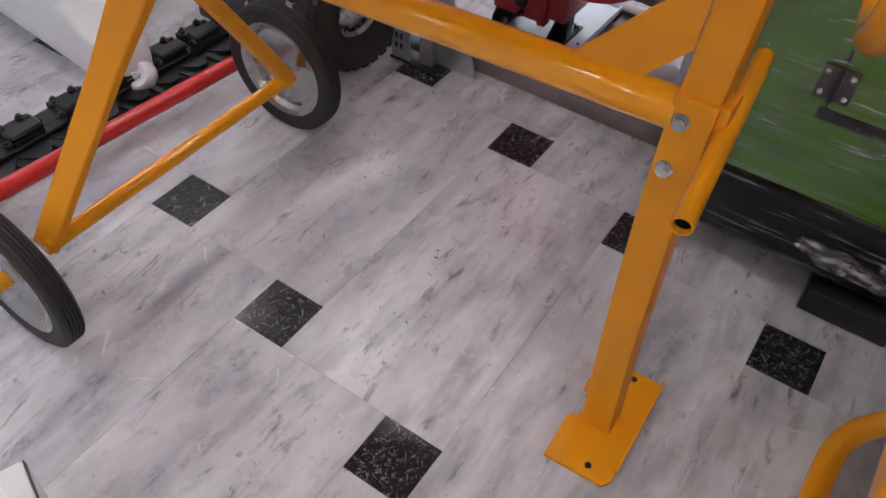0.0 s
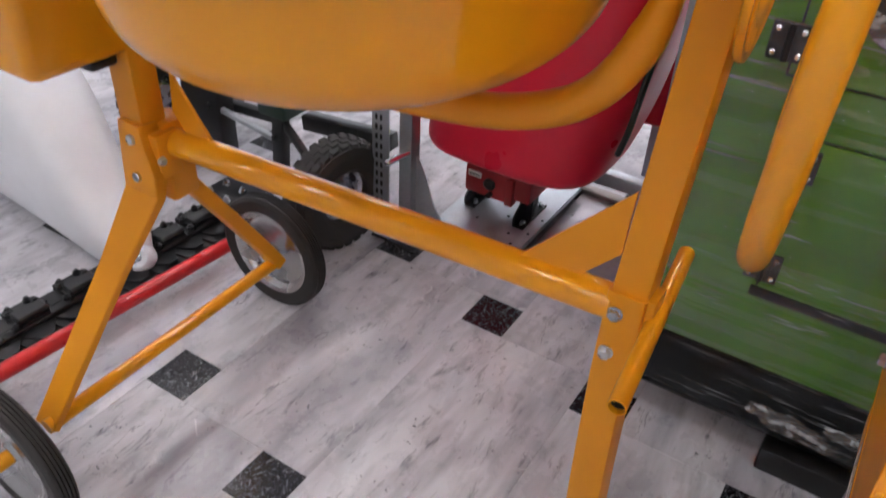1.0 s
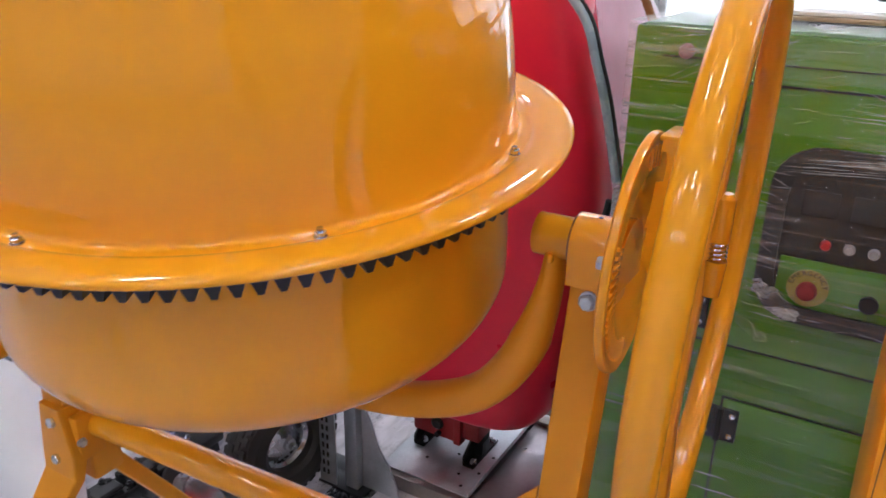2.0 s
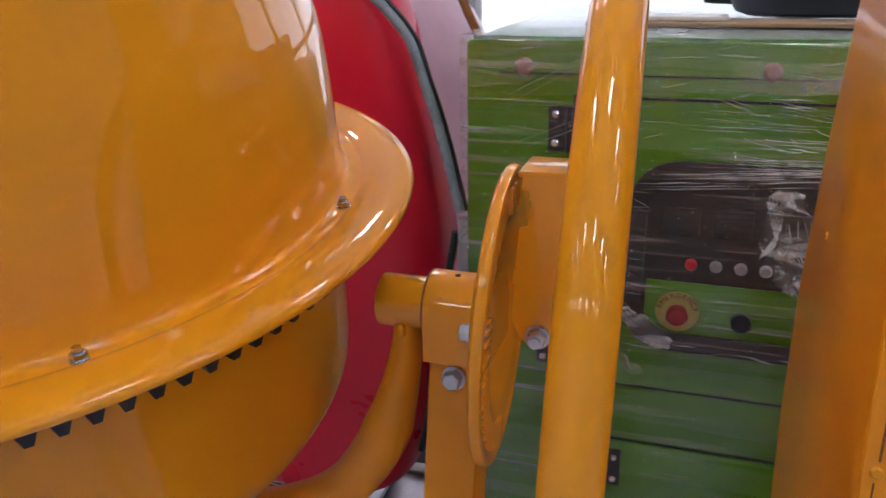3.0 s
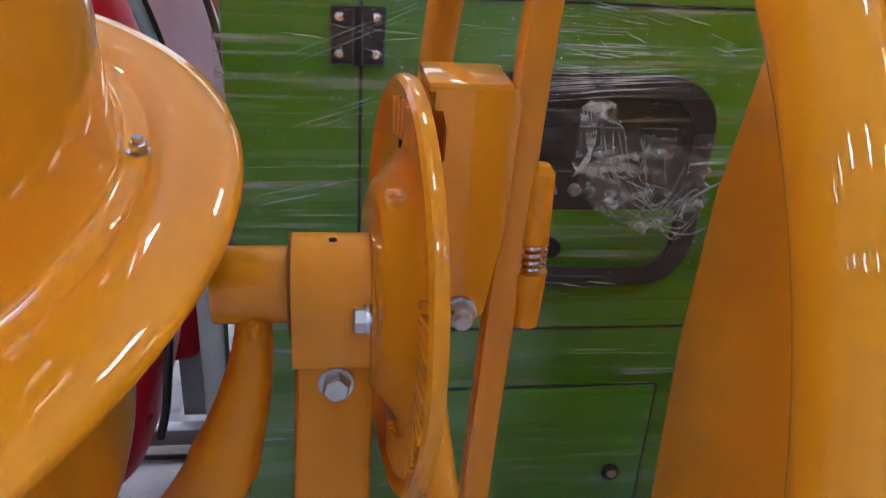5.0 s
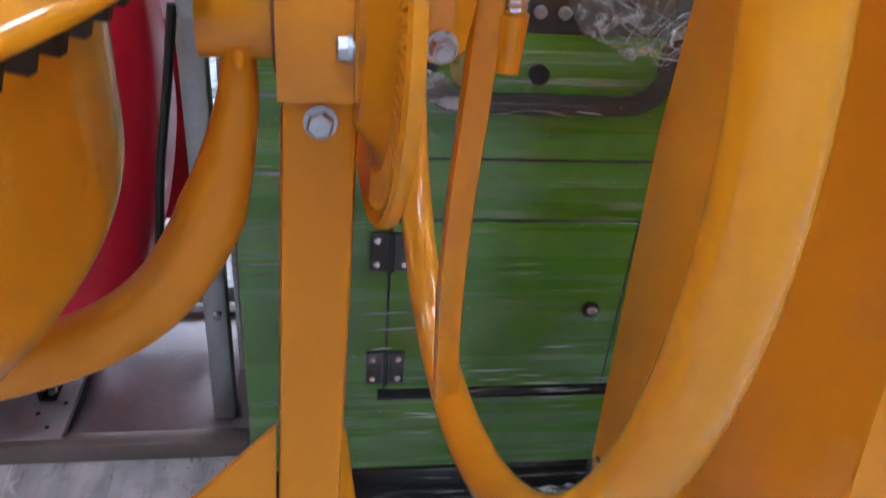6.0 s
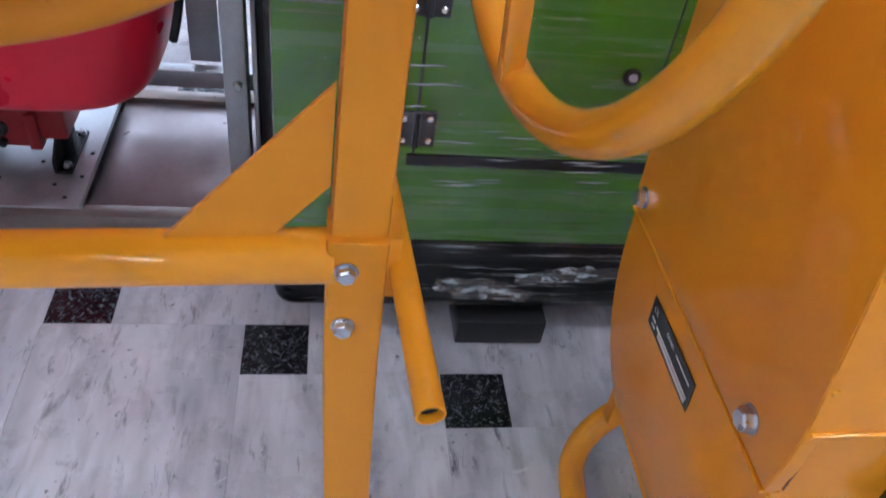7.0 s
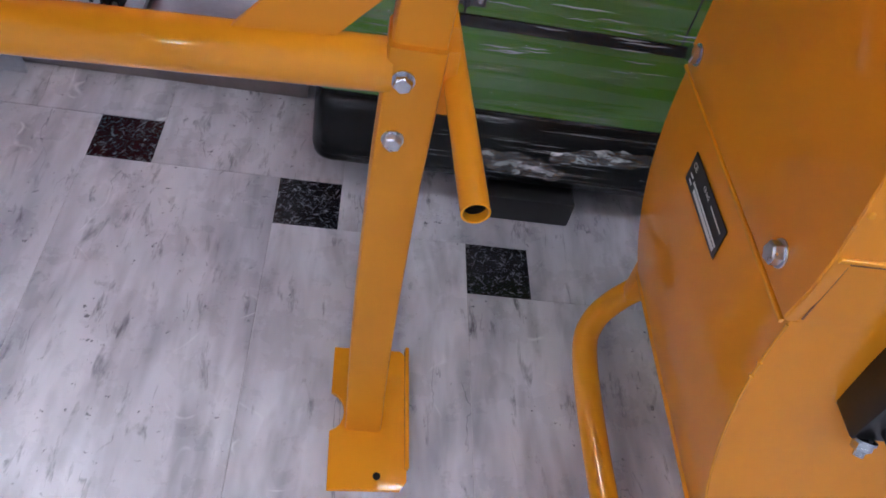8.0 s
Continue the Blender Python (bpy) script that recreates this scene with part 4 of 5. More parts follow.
for k in range(7):
    ridge(0.60 + 0.03 * k, 0.757 + rnd.uniform(-0.004, 0.008), rnd.uniform(0.02, 0.05), rnd.uniform(-0.008, 0.008), rnd.uniform(0.0004, 0.0009))
# a fan of pulls from the left edge up towards the top of the door
for k in range(0, 9, 2):
    bundle(3, 0.41 + 0.004 * k, 0.785 + 0.031 * k, 0.15 + 0.006 * k, 0.012 + 0.0115 * k, 0.005, 0.0006)
# broken glints along the roof edge, painted as short white ridges
for k in range(60):
    ridge(0.44 + rnd.uniform(0, 0.46), 1.0 + rnd.uniform(0, 0.108), rnd.uniform(0.010, 0.05), rnd.uniform(-0.012, 0.008), rnd.uniform(0.0004, 0.0010))
for k in range(7):
    bundle(4, 0.58 + rnd.uniform(0, 0.16), 0.995 + 0.014 * k, rnd.uniform(0.10, 0.22), rnd.uniform(-0.02, 0.006), 0.003, 0.0005)
for k in range(8):
    bundle(3, 0.44 + rnd.uniform(0, 0.35), 0.215 + rnd.uniform(0, 0.11), rnd.uniform(0.08, 0.2), rnd.uniform(-0.002, 0.002), 0.005, 0.0004)
for k in range(8):
    bundle(3, 0.42 + rnd.uniform(0, 0.3), 0.37 + rnd.uniform(0, 0.34), rnd.uniform(0.06, 0.16), rnd.uniform(-0.002, 0.002), 0.004, 0.00032)
for k in range(12):
    bundle(2, 0.56 + rnd.uniform(0, 0.38), 0.36 + 0.031 * k, rnd.uniform(0.10, 0.24), rnd.uniform(-0.002, 0.003), 0.005, 0.0007)
# painted white glints beside the hinges and the drip rail
for x, z, l in ((0.555, 0.487, 0.06), (0.565, 0.462, 0.075), (0.565, 0.430, 0.03), (0.79, 0.428, 0.05), (0.80, 0.350, 0.075), (0.79, 0.338, 0.06)):
    ridge(x, z, l, 0.002, 0.0014, mat=FILM_GLINT)
# taut pulls above and below the drip rail, lamp glints painted white
for k in range(11):
    ridge(0.605 + rnd.uniform(0, 0.28), 0.356 + 0.0085 * (k % 6) + rnd.uniform(-0.002, 0.002), rnd.uniform(0.035, 0.09), rnd.uniform(-0.002, 0.003), rnd.uniform(0.0006, 0.0015), mat=FILM_GLINT)
for k in range(8):
    ridge(0.60 + rnd.uniform(0, 0.30), 0.322 - 0.006 * (k % 4) + rnd.uniform(-0.002, 0.002), rnd.uniform(0.03, 0.08), 0.001, rnd.uniform(0.0006, 0.0012), mat=FILM_GLINT)
# thin white lines that paint the sheen over the black base
for k in range(34):
    ridge(0.42 + rnd.uniform(0, 0.55), 0.075 + rnd.uniform(0, 0.118), rnd.uniform(0.05, 0.2), 0.0, rnd.uniform(0.0003, 0.0006), 0.5235)
# strip added along the front roof edge for a milky veil
bm = bmesh.new()
cols = []
for i in range(61):
    x = 0.40 + 1.38 * i / 60
    low = 1.062 + 0.022 * noise.noise(Vector((x * 9, 2, 0))) + 0.012 * noise.noise(Vector((x * 31, 5, 0)))
    cols.append([bm.verts.new((x, 0.5265 - 0.0015 * abs(noise.noise(Vector((x * 40, j * 0.8, 1)))), low + (1.1155 - low) * j / 6)) for j in range(7)])
for a, b in zip(cols, cols[1:]):
    for j in range(6):
        bm.faces.new((a[j], b[j], b[j + 1], a[j + 1]))
part("folded_edge", bm, FILM_VEIL, film, "added milky strip of film along the front roof edge", angle=180)
# film over the roof, its glare painted in, and round the base
bm = bmesh.new()
nx, ny = 30, 16
grid = [[bm.verts.new((0.40 + 1.40 * i / nx, 0.531 + 0.76 * j / ny, 1.1165 + 0.0016 * noise.noise(Vector((i * 0.7, j * 0.6, 3))))) for j in range(ny + 1)] for i in range(nx + 1)]
for i in range(nx):
    for j in range(ny):
        bm.faces.new((grid[i][j], grid[i + 1][j], grid[i + 1][j + 1], grid[i][j + 1]))
solid("stretch_film", bm, FILM_TOP, "stretch film over the cabinet roof, ceiling glare painted white", "packaging film", angle=180)
bm = bmesh.new()
pts = [(0.390, 1.25)] + [(0.390 + 0.03 * (1 - math.cos(radians(a))), 0.5575 - 0.03 * math.sin(radians(a))) for a in range(0, 91, 15)] + [(0.42 + 0.06 * k, 0.5275) for k in range(1, 23)]
rows = []
for i in range(15):
    z = 0.068 + 0.125 * i / 14
    rows.append([bm.verts.new((x, y - 0.003 * max(0, noise.noise(Vector((x * 3, z * 60, 1)))), z)) for x, y in pts])
for i in range(14):
    for k in range(len(pts) - 1):
        bm.faces.new((rows[i][k], rows[i][k + 1], rows[i + 1][k + 1], rows[i + 1][k]))
solid("stretch_film", bm, FILM_LOW, "tight stretch film round the black base", "packaging film", angle=180)


def crumple(x0, x1, z0, z1, y, seed, nx=34, nz=16, depth=0.012, bend=0.0):
    """A bunched scrap of stretch film."""
    bm = bmesh.new()
    g = []
    for i in range(nx + 1):
        col = []
        u = i / nx
        for j in range(nz + 1):
            v = j / nz
            w = noise.noise(Vector((u * 7 + seed, v * 4, seed))) + 0.5 * noise.noise(Vector((u * 19, v * 13 + seed, seed)))
            taper = 0.35 + 0.65 * math.sin(math.pi * min(1, max(0, u * 0.9 + 0.08)))
            zc = (z0 + z1) / 2 + bend * (u - 0.5) + 0.01 * noise.noise(Vector((u * 5, seed, 0)))
            col.append(bm.verts.new((x0 + (x1 - x0) * u + 0.008 * noise.noise(Vector((v * 6, u * 6, seed + 5))), y - 0.004 - depth * abs(w), zc + (v - 0.5) * (z1 - z0) * taper)))
        g.append(col)
    for i in range(nx):
        for j in range(nz):
            bm.faces.new((g[i][j], g[i + 1][j], g[i + 1][j + 1], g[i][j + 1]))
    return solid("film_scrap", bm, FILM_SCRAP, "bunched white-glinting scrap of stretch film", "packaging film", angle=180)


fold = crumple(0.762, 0.892, 0.828, 0.930, FY - 0.012, 2.0, nx=52, nz=36, bend=-0.015, depth=0.026)
veil = crumple(0.745, 0.800, 0.850, 0.965, FY - 0.014, 7.0, nx=24, nz=36, bend=-0.035, depth=0.016)


def strand(points, r, parent):
    """A thin crease in a bunched fold, its glint painted white."""
    bm = bmesh.new()
    pts = curve_points(points, 6)
    n = len(pts)
    sweep(bm, pts, ring_profile(r, r * 0.7, 6), (0, 1, 0), [(0.25 + 0.75 * math.sin(math.pi * k / (n - 1)),) * 2 for k in range(n)])
    part("crease", bm, FILM_RIDGE, parent, angle=180)


rs = random.Random(23)
for k in range(11):
    u = rs.uniform(0, 1)
    y = FY - 0.030 - rs.uniform(0, 0.008)
    j1, j2, j3 = (rs.uniform(-0.014, 0.014) for _ in range(3))
    strand([(0.752 + 0.075 * u, y, 0.960 - 0.020 * u + j1), (0.772 + 0.050 * u + j2, y - 0.003, 0.905 - 0.012 * u), (0.795 + 0.045 * u, y - 0.002, 0.862 + 0.016 * u + j3),
            (0.838 + 0.020 * u + j1, y, 0.838 + 0.026 * u)][rs.choice((0, 0, 1)):rs.choice((3, 4))], rs.uniform(0.0002, 0.0007), veil)
for k in range(22):
    u = k / 21
    y = FY - 0.036 - rs.uniform(0, 0.006)
    x0, z0 = 0.778 + 0.070 * u + rs.uniform(-0.012, 0.012), 0.876 - 0.040 * u + rs.uniform(-0.012, 0.030)
    strand([(x0, y, z0), (x0 + 0.018, y - 0.002, z0 - 0.012 + rs.uniform(-0.014, 0.014)), (x0 + 0.036, y - 0.001, z0 - 0.002 + rs.uniform(-0.016, 0.016)),
            (x0 + 0.052, y, z0 + 0.010 + rs.uniform(-0.024, 0.020))][:rs.choice((3, 4))], rs.uniform(0.0002, 0.0009), fold)
for k in range(5):
    strand([(0.745 + 0.004 * k, FY - 0.026, 0.958), (0.752 + 0.002 * k, FY - 0.03, 0.925), (0.757, FY - 0.03, 0.905 + 0.003 * k), (0.742, FY - 0.028, 0.886)], 0.0008, veil)
strand([(0.862, FY - 0.03, 0.902), (0.885, FY - 0.028, 0.904), (0.905, FY - 0.026, 0.903)], 0.0022, fold)
strand([(0.858, FY - 0.03, 0.852), (0.880, FY - 0.028, 0.870), (0.905, FY - 0.026, 0.884)], 0.0016, fold)
crumple(0.60, 0.66, 0.765, 0.80, FY - 0.012, 12.0, nx=16, bend=-0.03, depth=0.010)
crumple(0.585, 0.63, 0.725, 0.745, FY - 0.012, 15.0, nx=12, bend=-0.02, depth=0.006)
crumple(0.64, 0.79, 0.10, 0.14, FY - 0.016, 4.0, bend=-0.02)
crumple(0.76, 0.95, 0.135, 0.168, FY - 0.016, 9.0, bend=0.02)

# ---- the second orange machine ----
from mathutils.geometry import tessellate_polygon

m2 = thing("second_mixer", 0.95, 0.1, 0, "orange machine with a sheet metal motor cover on a tube stand", "concrete mixer")


def cover_x(z):
    return 0.747 + 0.014 * max(0.0, min(1.0, (0.9 - z) / 0.4))


def slab(bm, outline, x_of, x1):
    """An outline in (y, z) pushed along x, its front edge softened."""
    n = len(outline)
    cy = sum(y for y, z in outline) / n
    cz = sum(z for y, z in outline) / n
    rings = []
    for dx, k in ((0.0, 0.004), (0.0012, 0.0012), (0.004, 0.0), (None, 0.0)):
        ring = []
        for y, z in outline:
            d = Vector((cy - y, cz - z))
            d = d.normalized() * k if d.length else d
            ring.append(bm.verts.new((x1 if dx is None else x_of(z) + dx, y + d.x, z + d.y)))
        rings.append(ring)
    for a, b in zip(rings, rings[1:]):
        for i in range(n):
            bm.faces.new((a[i], b[i], b[(i + 1) % n], a[(i + 1) % n]))
    for ring in (rings[0], rings[-1]):
        for tri in tessellate_polygon([[Vector((v.co.y, v.co.z, 0)) for v in ring]]):
            bm.faces.new([ring[i] for i in tri])
    return bm


def front_y(z):
    """The slanting front of the motor cover."""
    return -0.0637 + 0.0527 * (z - 0.584) / 0.402


rear = [(0.240, 0.511), (0.2465, 0.53), (0.2475, 0.70), (0.247, 0.86), (0.238, 0.98), (0.215, 1.08), (0.187, 1.16), (0.14, 1.27), (0.06, 1.34), (0.035, 1.345)]
skin = rear + [(front_y(z), z) for z in (1.28, 0.986, 0.78, 0.618, 0.584)] + [(-0.0637, 0.548), (-0.0600, 0.517), (0.10, 0.514)]
bm = bmesh.new()
slab(bm, skin, cover_x, 0.7705)
cover = part("motor_cover", bm, ORANGE_SHEET, m2, "orange sheet metal motor cover", 30)
core = [(0.236, 0.586)] + rear[2:] + [(front_y(z) + 0.0006, z) for z in (1.28, 0.986, 0.78, 0.618, 0.586)]
bm = bmesh.new()
slab(bm, core, lambda z: cover_x(z) + 0.0045, 1.25)
part("front_panel", bm, ORANGE_SHEET, cover, "orange front panel of the motor cover", 30)
bm = bmesh.new()
sweep(bm, [(0.761, front_y(0.586) - 0.0006, 0.586), (1.25, front_y(0.586) - 0.0006, 0.588)], rect_profile(0.003, 0.0035, 0.0008), (0, 0, 1))
part("front_lip", bm, ORANGE, cover)
bm = bmesh.new()
sweep(bm, [(0.7720, -0.0617, 0.522), (0.7720, -0.0617, 0.578)], rect_profile(0.0014, 0.0010, 0.0003), (0, 1, 0))
sweep(bm, [(0.7715, -0.0617, 0.5805), (1.2, -0.0617, 0.5825)], rect_profile(0.0010, 0.0014, 0.0003), (0, 0, 1))
part("lip_gap", bm, SEAM_BROWN, cover)


def pan_x(z):
    """The side sheet of the pan rolls inwards towards its lower edge."""
    return 0.7665 + 0.66 * max(0.0, 0.512 - z) ** 2


def pan_y(z):
    """The crease between the side and the front of the pan."""
    d = max(0.0, 0.512 - z)
    return -0.0600 - 0.045 * d - 0.32 * d ** 2


PAN_LOW = 0.206
bm = bmesh.new()
rings = []
for k in range(26):
    z = (0.5815, 0.5165)[k] if k < 2 else 0.5160 - (0.5160 - PAN_LOW) * (k - 2) / 23
    x, y = 0.7708 if k < 2 else pan_x(z), pan_y(z)
    rings.append([bm.verts.new(p) for p in ((x + 0.003, 0.2440 if k < 2 else 0.2500, z), (x, 0.2410 if k < 2 else 0.2470, z), (x, y + 0.0030, z), (x + 0.0009, y + 0.0009, z), (x + 0.0030, y, z), (1.2, y, z), (1.2, 0.2440 if k < 2 else 0.2500, z))])
for a, b in zip(rings, rings[1:]):
    for k in range(7):
        bm.faces.new((a[k], a[(k + 1) % 7], b[(k + 1) % 7], b[k]))
bm.faces.new(rings[0])
bm.faces.new(rings[-1][::-1])
pan = part("lower_pan", bm, ORANGE_SHEET, m2, "orange pan under the motor cover", 25)
# bead added to the plain fold so that it shows a bright line
bm = bmesh.new()
sweep(bm, [(pan_x(z) + 0.0006, pan_y(z) + 0.0006, z) for z in [0.512 - 0.017 * k for k in range(19)]], ring_profile(0.0013, 0.0013, 8), (0, 1, 0))
part("crease_bead", bm, ORANGE, pan)
bm = bmesh.new()
sweep(bm, [(pan_x(PAN_LOW) + 0.002, y, PAN_LOW - 0.002) for y in (0.246, 0.1, pan_y(PAN_LOW))], rect_profile(0.007, 0.010, 0.002), (0, 0, 1))
part("bottom_lip", bm, ORANGE, pan)
for z in (0.468, 0.452):
    bm = bmesh.new()
    lathe(bm, [(0.0024, 0), (0.0017, 0.0011), (0, 0.0014)], facing((pan_x(z), pan_y(z), z), (-0.7, -0.7, 0)), 8)
    part("weld_pip", bm, ORANGE, pan)
# folded lip along the joint
bm = bmesh.new()
sweep(bm, [(0.762, 0.243, 0.5105), (0.762, -0.058, 0.5135)], rect_profile(0.0035, 0.004, 0.001), (0, 0, 1))
part("fold_lip", bm, ORANGE, cover)
# gap where the front panel meets the side sheet: a wide upper and a thin lower stretch
for x0, x1, z0, z1, w in ((0.7540, 0.7600, 0.9885, 1.30, 0.0024), (0.7515, 0.7530, 0.86, 0.978, 0.0008)):
    bm = bmesh.new()
    sweep(bm, [(x0 + (x1 - x0) * u / 6, front_y(z0 + (z1 - z0) * u / 6) - 0.0001, z0 + (z1 - z0) * u / 6) for u in range(7)], rect_profile(w, 0.0008, 0.0002), (0, 1, 0), [(0.45 + 0.55 * min(1, u / 4), 1) for u in range(7)])
    part("cover_seam", bm, SEAM_BROWN, cover)
bolt(cover, (0.7603, 0.226, 0.5345), (-1, 0, 0), 0.0088)
bolt(cover, (0.7602, -0.019, 0.540), (-1, 0, 0), 0.0090)
for at, nrm in (((0.7625, front_y(0.621), 0.621), (0, -1, 0.1)), ((0.7535, front_y(0.983), 0.983), (0, -1, 0.1)), ((cover_x(1.035), 0.16, 1.035), (-1, 0, 0))):
    bm = bmesh.new()
    lathe(bm, [(0.003, 0), (0.0022, 0.0012), (0, 0.0016)], facing(at, nrm), 10)
    part("weld_pip", bm, ORANGE, cover)
# stand tube
bm = bmesh.new()
sweep(bm, curve_points([(1.03, 0.27, 0.36), (0.985, 0.279, 0.255), (0.925, 0.286, 0.172), (0.872, 0.287, 0.132), (0.838, 0.280, 0.100), (0.812, 0.258, 0.078), (0.799, 0.215, 0.066),
                        (0.796, 0.10, 0.062), (0.800, -0.05, 0.060), (0.81, -0.35, 0.06)], 6), ring_profile(0.017, 0.017, 18), (0, 0, 1))
part("stand_tube", bm, ORANGE, m2, "bent orange stand tube")
bm = bmesh.new()
box(bm, 0.842, 0.868, 0.262, 0.285, 0.128, 0.212, 0.003)
part("weld_tab", bm, ORANGE_DULL, m2)
bm = bmesh.new()
rod(bm, (0.81, -0.34, 0.0), (0.81, -0.34, 0.052), 0.012, seg=16)
part("stand_foot", bm, BLACK, m2)
bm = bmesh.new()
rod(bm, (0.98, 0.1, 0.0), (0.98, 0.1, 0.36), 0.025, seg=20)
part("stand_leg", bm, ORANGE_DULL, m2)
# plug socket with a locknut at the front
bm = bmesh.new()
box(bm, 0.850, 0.96, -0.098, -0.058, 0.428, 0.56, 0.004)
box(bm, 0.866, 0.96, -0.118, -0.09, 0.440, 0.55, 0.006)
socket = part("plug_socket", bm, BLACK, m2, "black plug socket")
bolt(socket, (0.862, -0.0975, 0.4300), (-0.15, -0.55, -0.8), 0.0080, name="nut", stud=True)
# rating plate
RP = facing((0.7668, 0.1035, 0.4665), (-1, 0, -0.06))
bm = bmesh.new()
plate(bm, [(-0.0510, 0.0145), (-0.0500, -0.0175), (0.0520, -0.0155), (0.0510, 0.0175)], 0.0008, RP)
rating = part("rating_plate", bm, LABEL_BLACK, pan, "black rating plate with white fields")
for u0, u1, v0, v1 in ((-0.026, 0.046, -0.0125, -0.0085), (-0.032, 0.047, -0.0070, -0.0045), (-0.042, -0.034, -0.012, -0.010), (-0.044, -0.036, -0.006, -0.004), (0.012, 0.044, 0.0070, 0.0088)):
    bm = bmesh.new()
    plate(bm, [(u0, v0), (u1, v0), (u1, v1), (u0, v1)], 0.0004, RP @ Matrix.Translation((0, 0, 0.0009)))
    part("printed_field", bm, LABEL_WHITE, rating)
lettering("CE", 0.0085, RP @ Matrix.Translation((-0.040, 0.0055, 0.0012)), LABEL_WHITE, rating, depth=0.0002)
lettering("CE NO.", 0.0055, RP @ Matrix.Translation((-0.003, 0.0080, 0.0012)), LABEL_WHITE, rating, depth=0.0002)
# warning label
WL = facing((0.7665, front_y(0.9555) - 0.0006, 0.9555), (0, -1, 0.131)) @ pose(0, 0, 0, 0, 0, -2.5)
bm = bmesh.new()
plate(bm, [(0.0, 0.0), (0.072, 0.0), (0.072, 0.190), (0.0, 0.190)], 0.0007, WL)
warn = part("warning_label", bm, LABEL_YELLOW, cover, "yellow warning label with black pictograms")
for k in range(5):
    v0 = 0.0062 + 0.0355 * k
    for inset in (0.0, 0.0026):
        bm = bmesh.new()
        o = [(0.006 + inset, v0 + inset), (0.068 - inset, v0 + inset), (0.068 - inset, v0 + 0.029 - inset), (0.006 + inset, v0 + 0.029 - inset)]
        i2 = [(x + (0.0009 if x < 0.035 else -0.0009), y + (0.0009 if y < v0 + 0.015 else -0.0009)) for x, y in o]
        frame_strip(bm, o, i2, 0.0004, WL @ Matrix.Translation((0, 0, 0.0006)))
        part("label_border", bm, LABEL_BLACK, warn)
    mk = WL @ Matrix.Translation((0.020, v0 + 0.0145, 0.0007))
    bm = bmesh.new()
    if k == 0:
        plate(bm, [(-0.004, -0.006), (0.0015, -0.006), (0.0015, 0.0075), (-0.004, 0.0075)], 0.0005, mk)
        plate(bm, [(0.003, 0), (0.006, 0.002), (0.006, 0.0007), (0.012, 0.0007), (0.012, 0.002), (0.015, 0), (0.012, -0.002), (0.012, -0.0007), (0.006, -0.0007), (0.006, -0.002)], 0.0005, mk)
    else:
        frame_strip(bm, [(-0.006, -0.009), (0.018, -0.009), (0.006, 0.011)], [(-0.003, -0.0072), (0.015, -0.0072), (0.006, 0.0072)], 0.0005, mk)
        plate(bm, [(0.0048, -0.003), (0.0072, -0.003), (0.0076, 0.003), (0.0044, 0.003)], 0.0005, mk)
    part("pictogram", bm, LABEL_BLACK, warn)

# ---- sprayer behind the mixer ----
sp = thing("sprayer", 0.05, 1.0, 0, "red plastic tank sprayer on a galvanised steel base frame", "sprayer")
for x0, x1, y0, y1, z1 in ((-0.15, 0.375, 0.757, 0.79, 0.040), (-0.15, 0.375, 1.135, 1.17, 0.040), (-0.15, -0.116, 0.79, 1.135, 0.0395), (0.341, 0.375, 0.79, 1.135, 0.0395)):
    bm = bmesh.new()
    box(bm, x0, x1, y0, y1, 0.001, z1, 0.003)
    part("base_rail", bm, RAIL, sp)
bm = bmesh.new()
box(bm, -0.17, 0.064, 0.774, 1.128, 0.0405, 0.044, 0.001)
box(bm, 0.060, 0.064, 0.774, 1.128, 0.044, 0.054, 0.001)
plate_ob = part("mounting_plate", bm, GALV, sp, "galvanised plate with bolt holes")
for hx, hy in ((-0.03, 0.90), (0.048, 0.93), (0.045, 0.86), (0.005, 0.835), (-0.09, 0.85), (0.03, 0.80)):
    bm = bmesh.new()
    lathe(bm, [(0, 0), (0.004, 0), (0.004, 0.0006), (0, 0.0006)], Matrix.Translation((hx, hy, 0.0442)), 10)
    part("hole", bm, SEAM, plate_ob)
bm = bmesh.new()
box(bm, 0.066, 0.340, 0.791, 1.134, 0.026, 0.030, 0.001)
part("base_sheet", bm, TRAY, sp, "dull brownish steel base sheet")
bm = bmesh.new()
box(bm, 0.310, 0.347, 0.812, 0.852, 0.0405, 0.77, 0.003)
post = part("post", bm, GALV, sp)
bolt(post, (0.332, 0.8118, 0.275), (0, -1, 0), 0.0075)
bm = bmesh.new()
box(bm, 0.05, 0.341, 1.10, 1.13, 0.090, 0.128, 0.003)
part("cross_rail", bm, GALV, sp)
bm = bmesh.new()
box(bm, 0.196, 0.256, 1.172, 1.178, 0.110, 0.70, 0.002)
part("back_plate", bm, GALV, sp)
bm = bmesh.new()
box(bm, 0.350, 0.392, 0.95, 0.99, 0.0405, 0.70, 0.003)
part("post", bm, BLACK, sp, "black painted post")
bm = bmesh.new()
box(bm, 0.342, 0.3495, 0.945, 0.975, 0.0405, 0.70, 0.001)
part("edge_strip", bm, WHITE_PLASTIC, sp)


def loft(bm, sections, n=48, power=3.0):
    """Rounded sections (cx, cy, z, half x, half y) joined into a skin."""
    rings = []
    for cx, cy, z, hx, hy in sections:
        rings.append([bm.verts.new((cx + x, cy + y, z)) for x, y in ring_profile(hx, hy, n, power)])
    for a, b in zip(rings, rings[1:]):
        for k in range(n):
            bm.faces.new((a[k], a[(k + 1) % n], b[(k + 1) % n], b[k]))
    bm.faces.new(rings[0][::-1])
    bm.faces.new(rings[-1])
    return bm


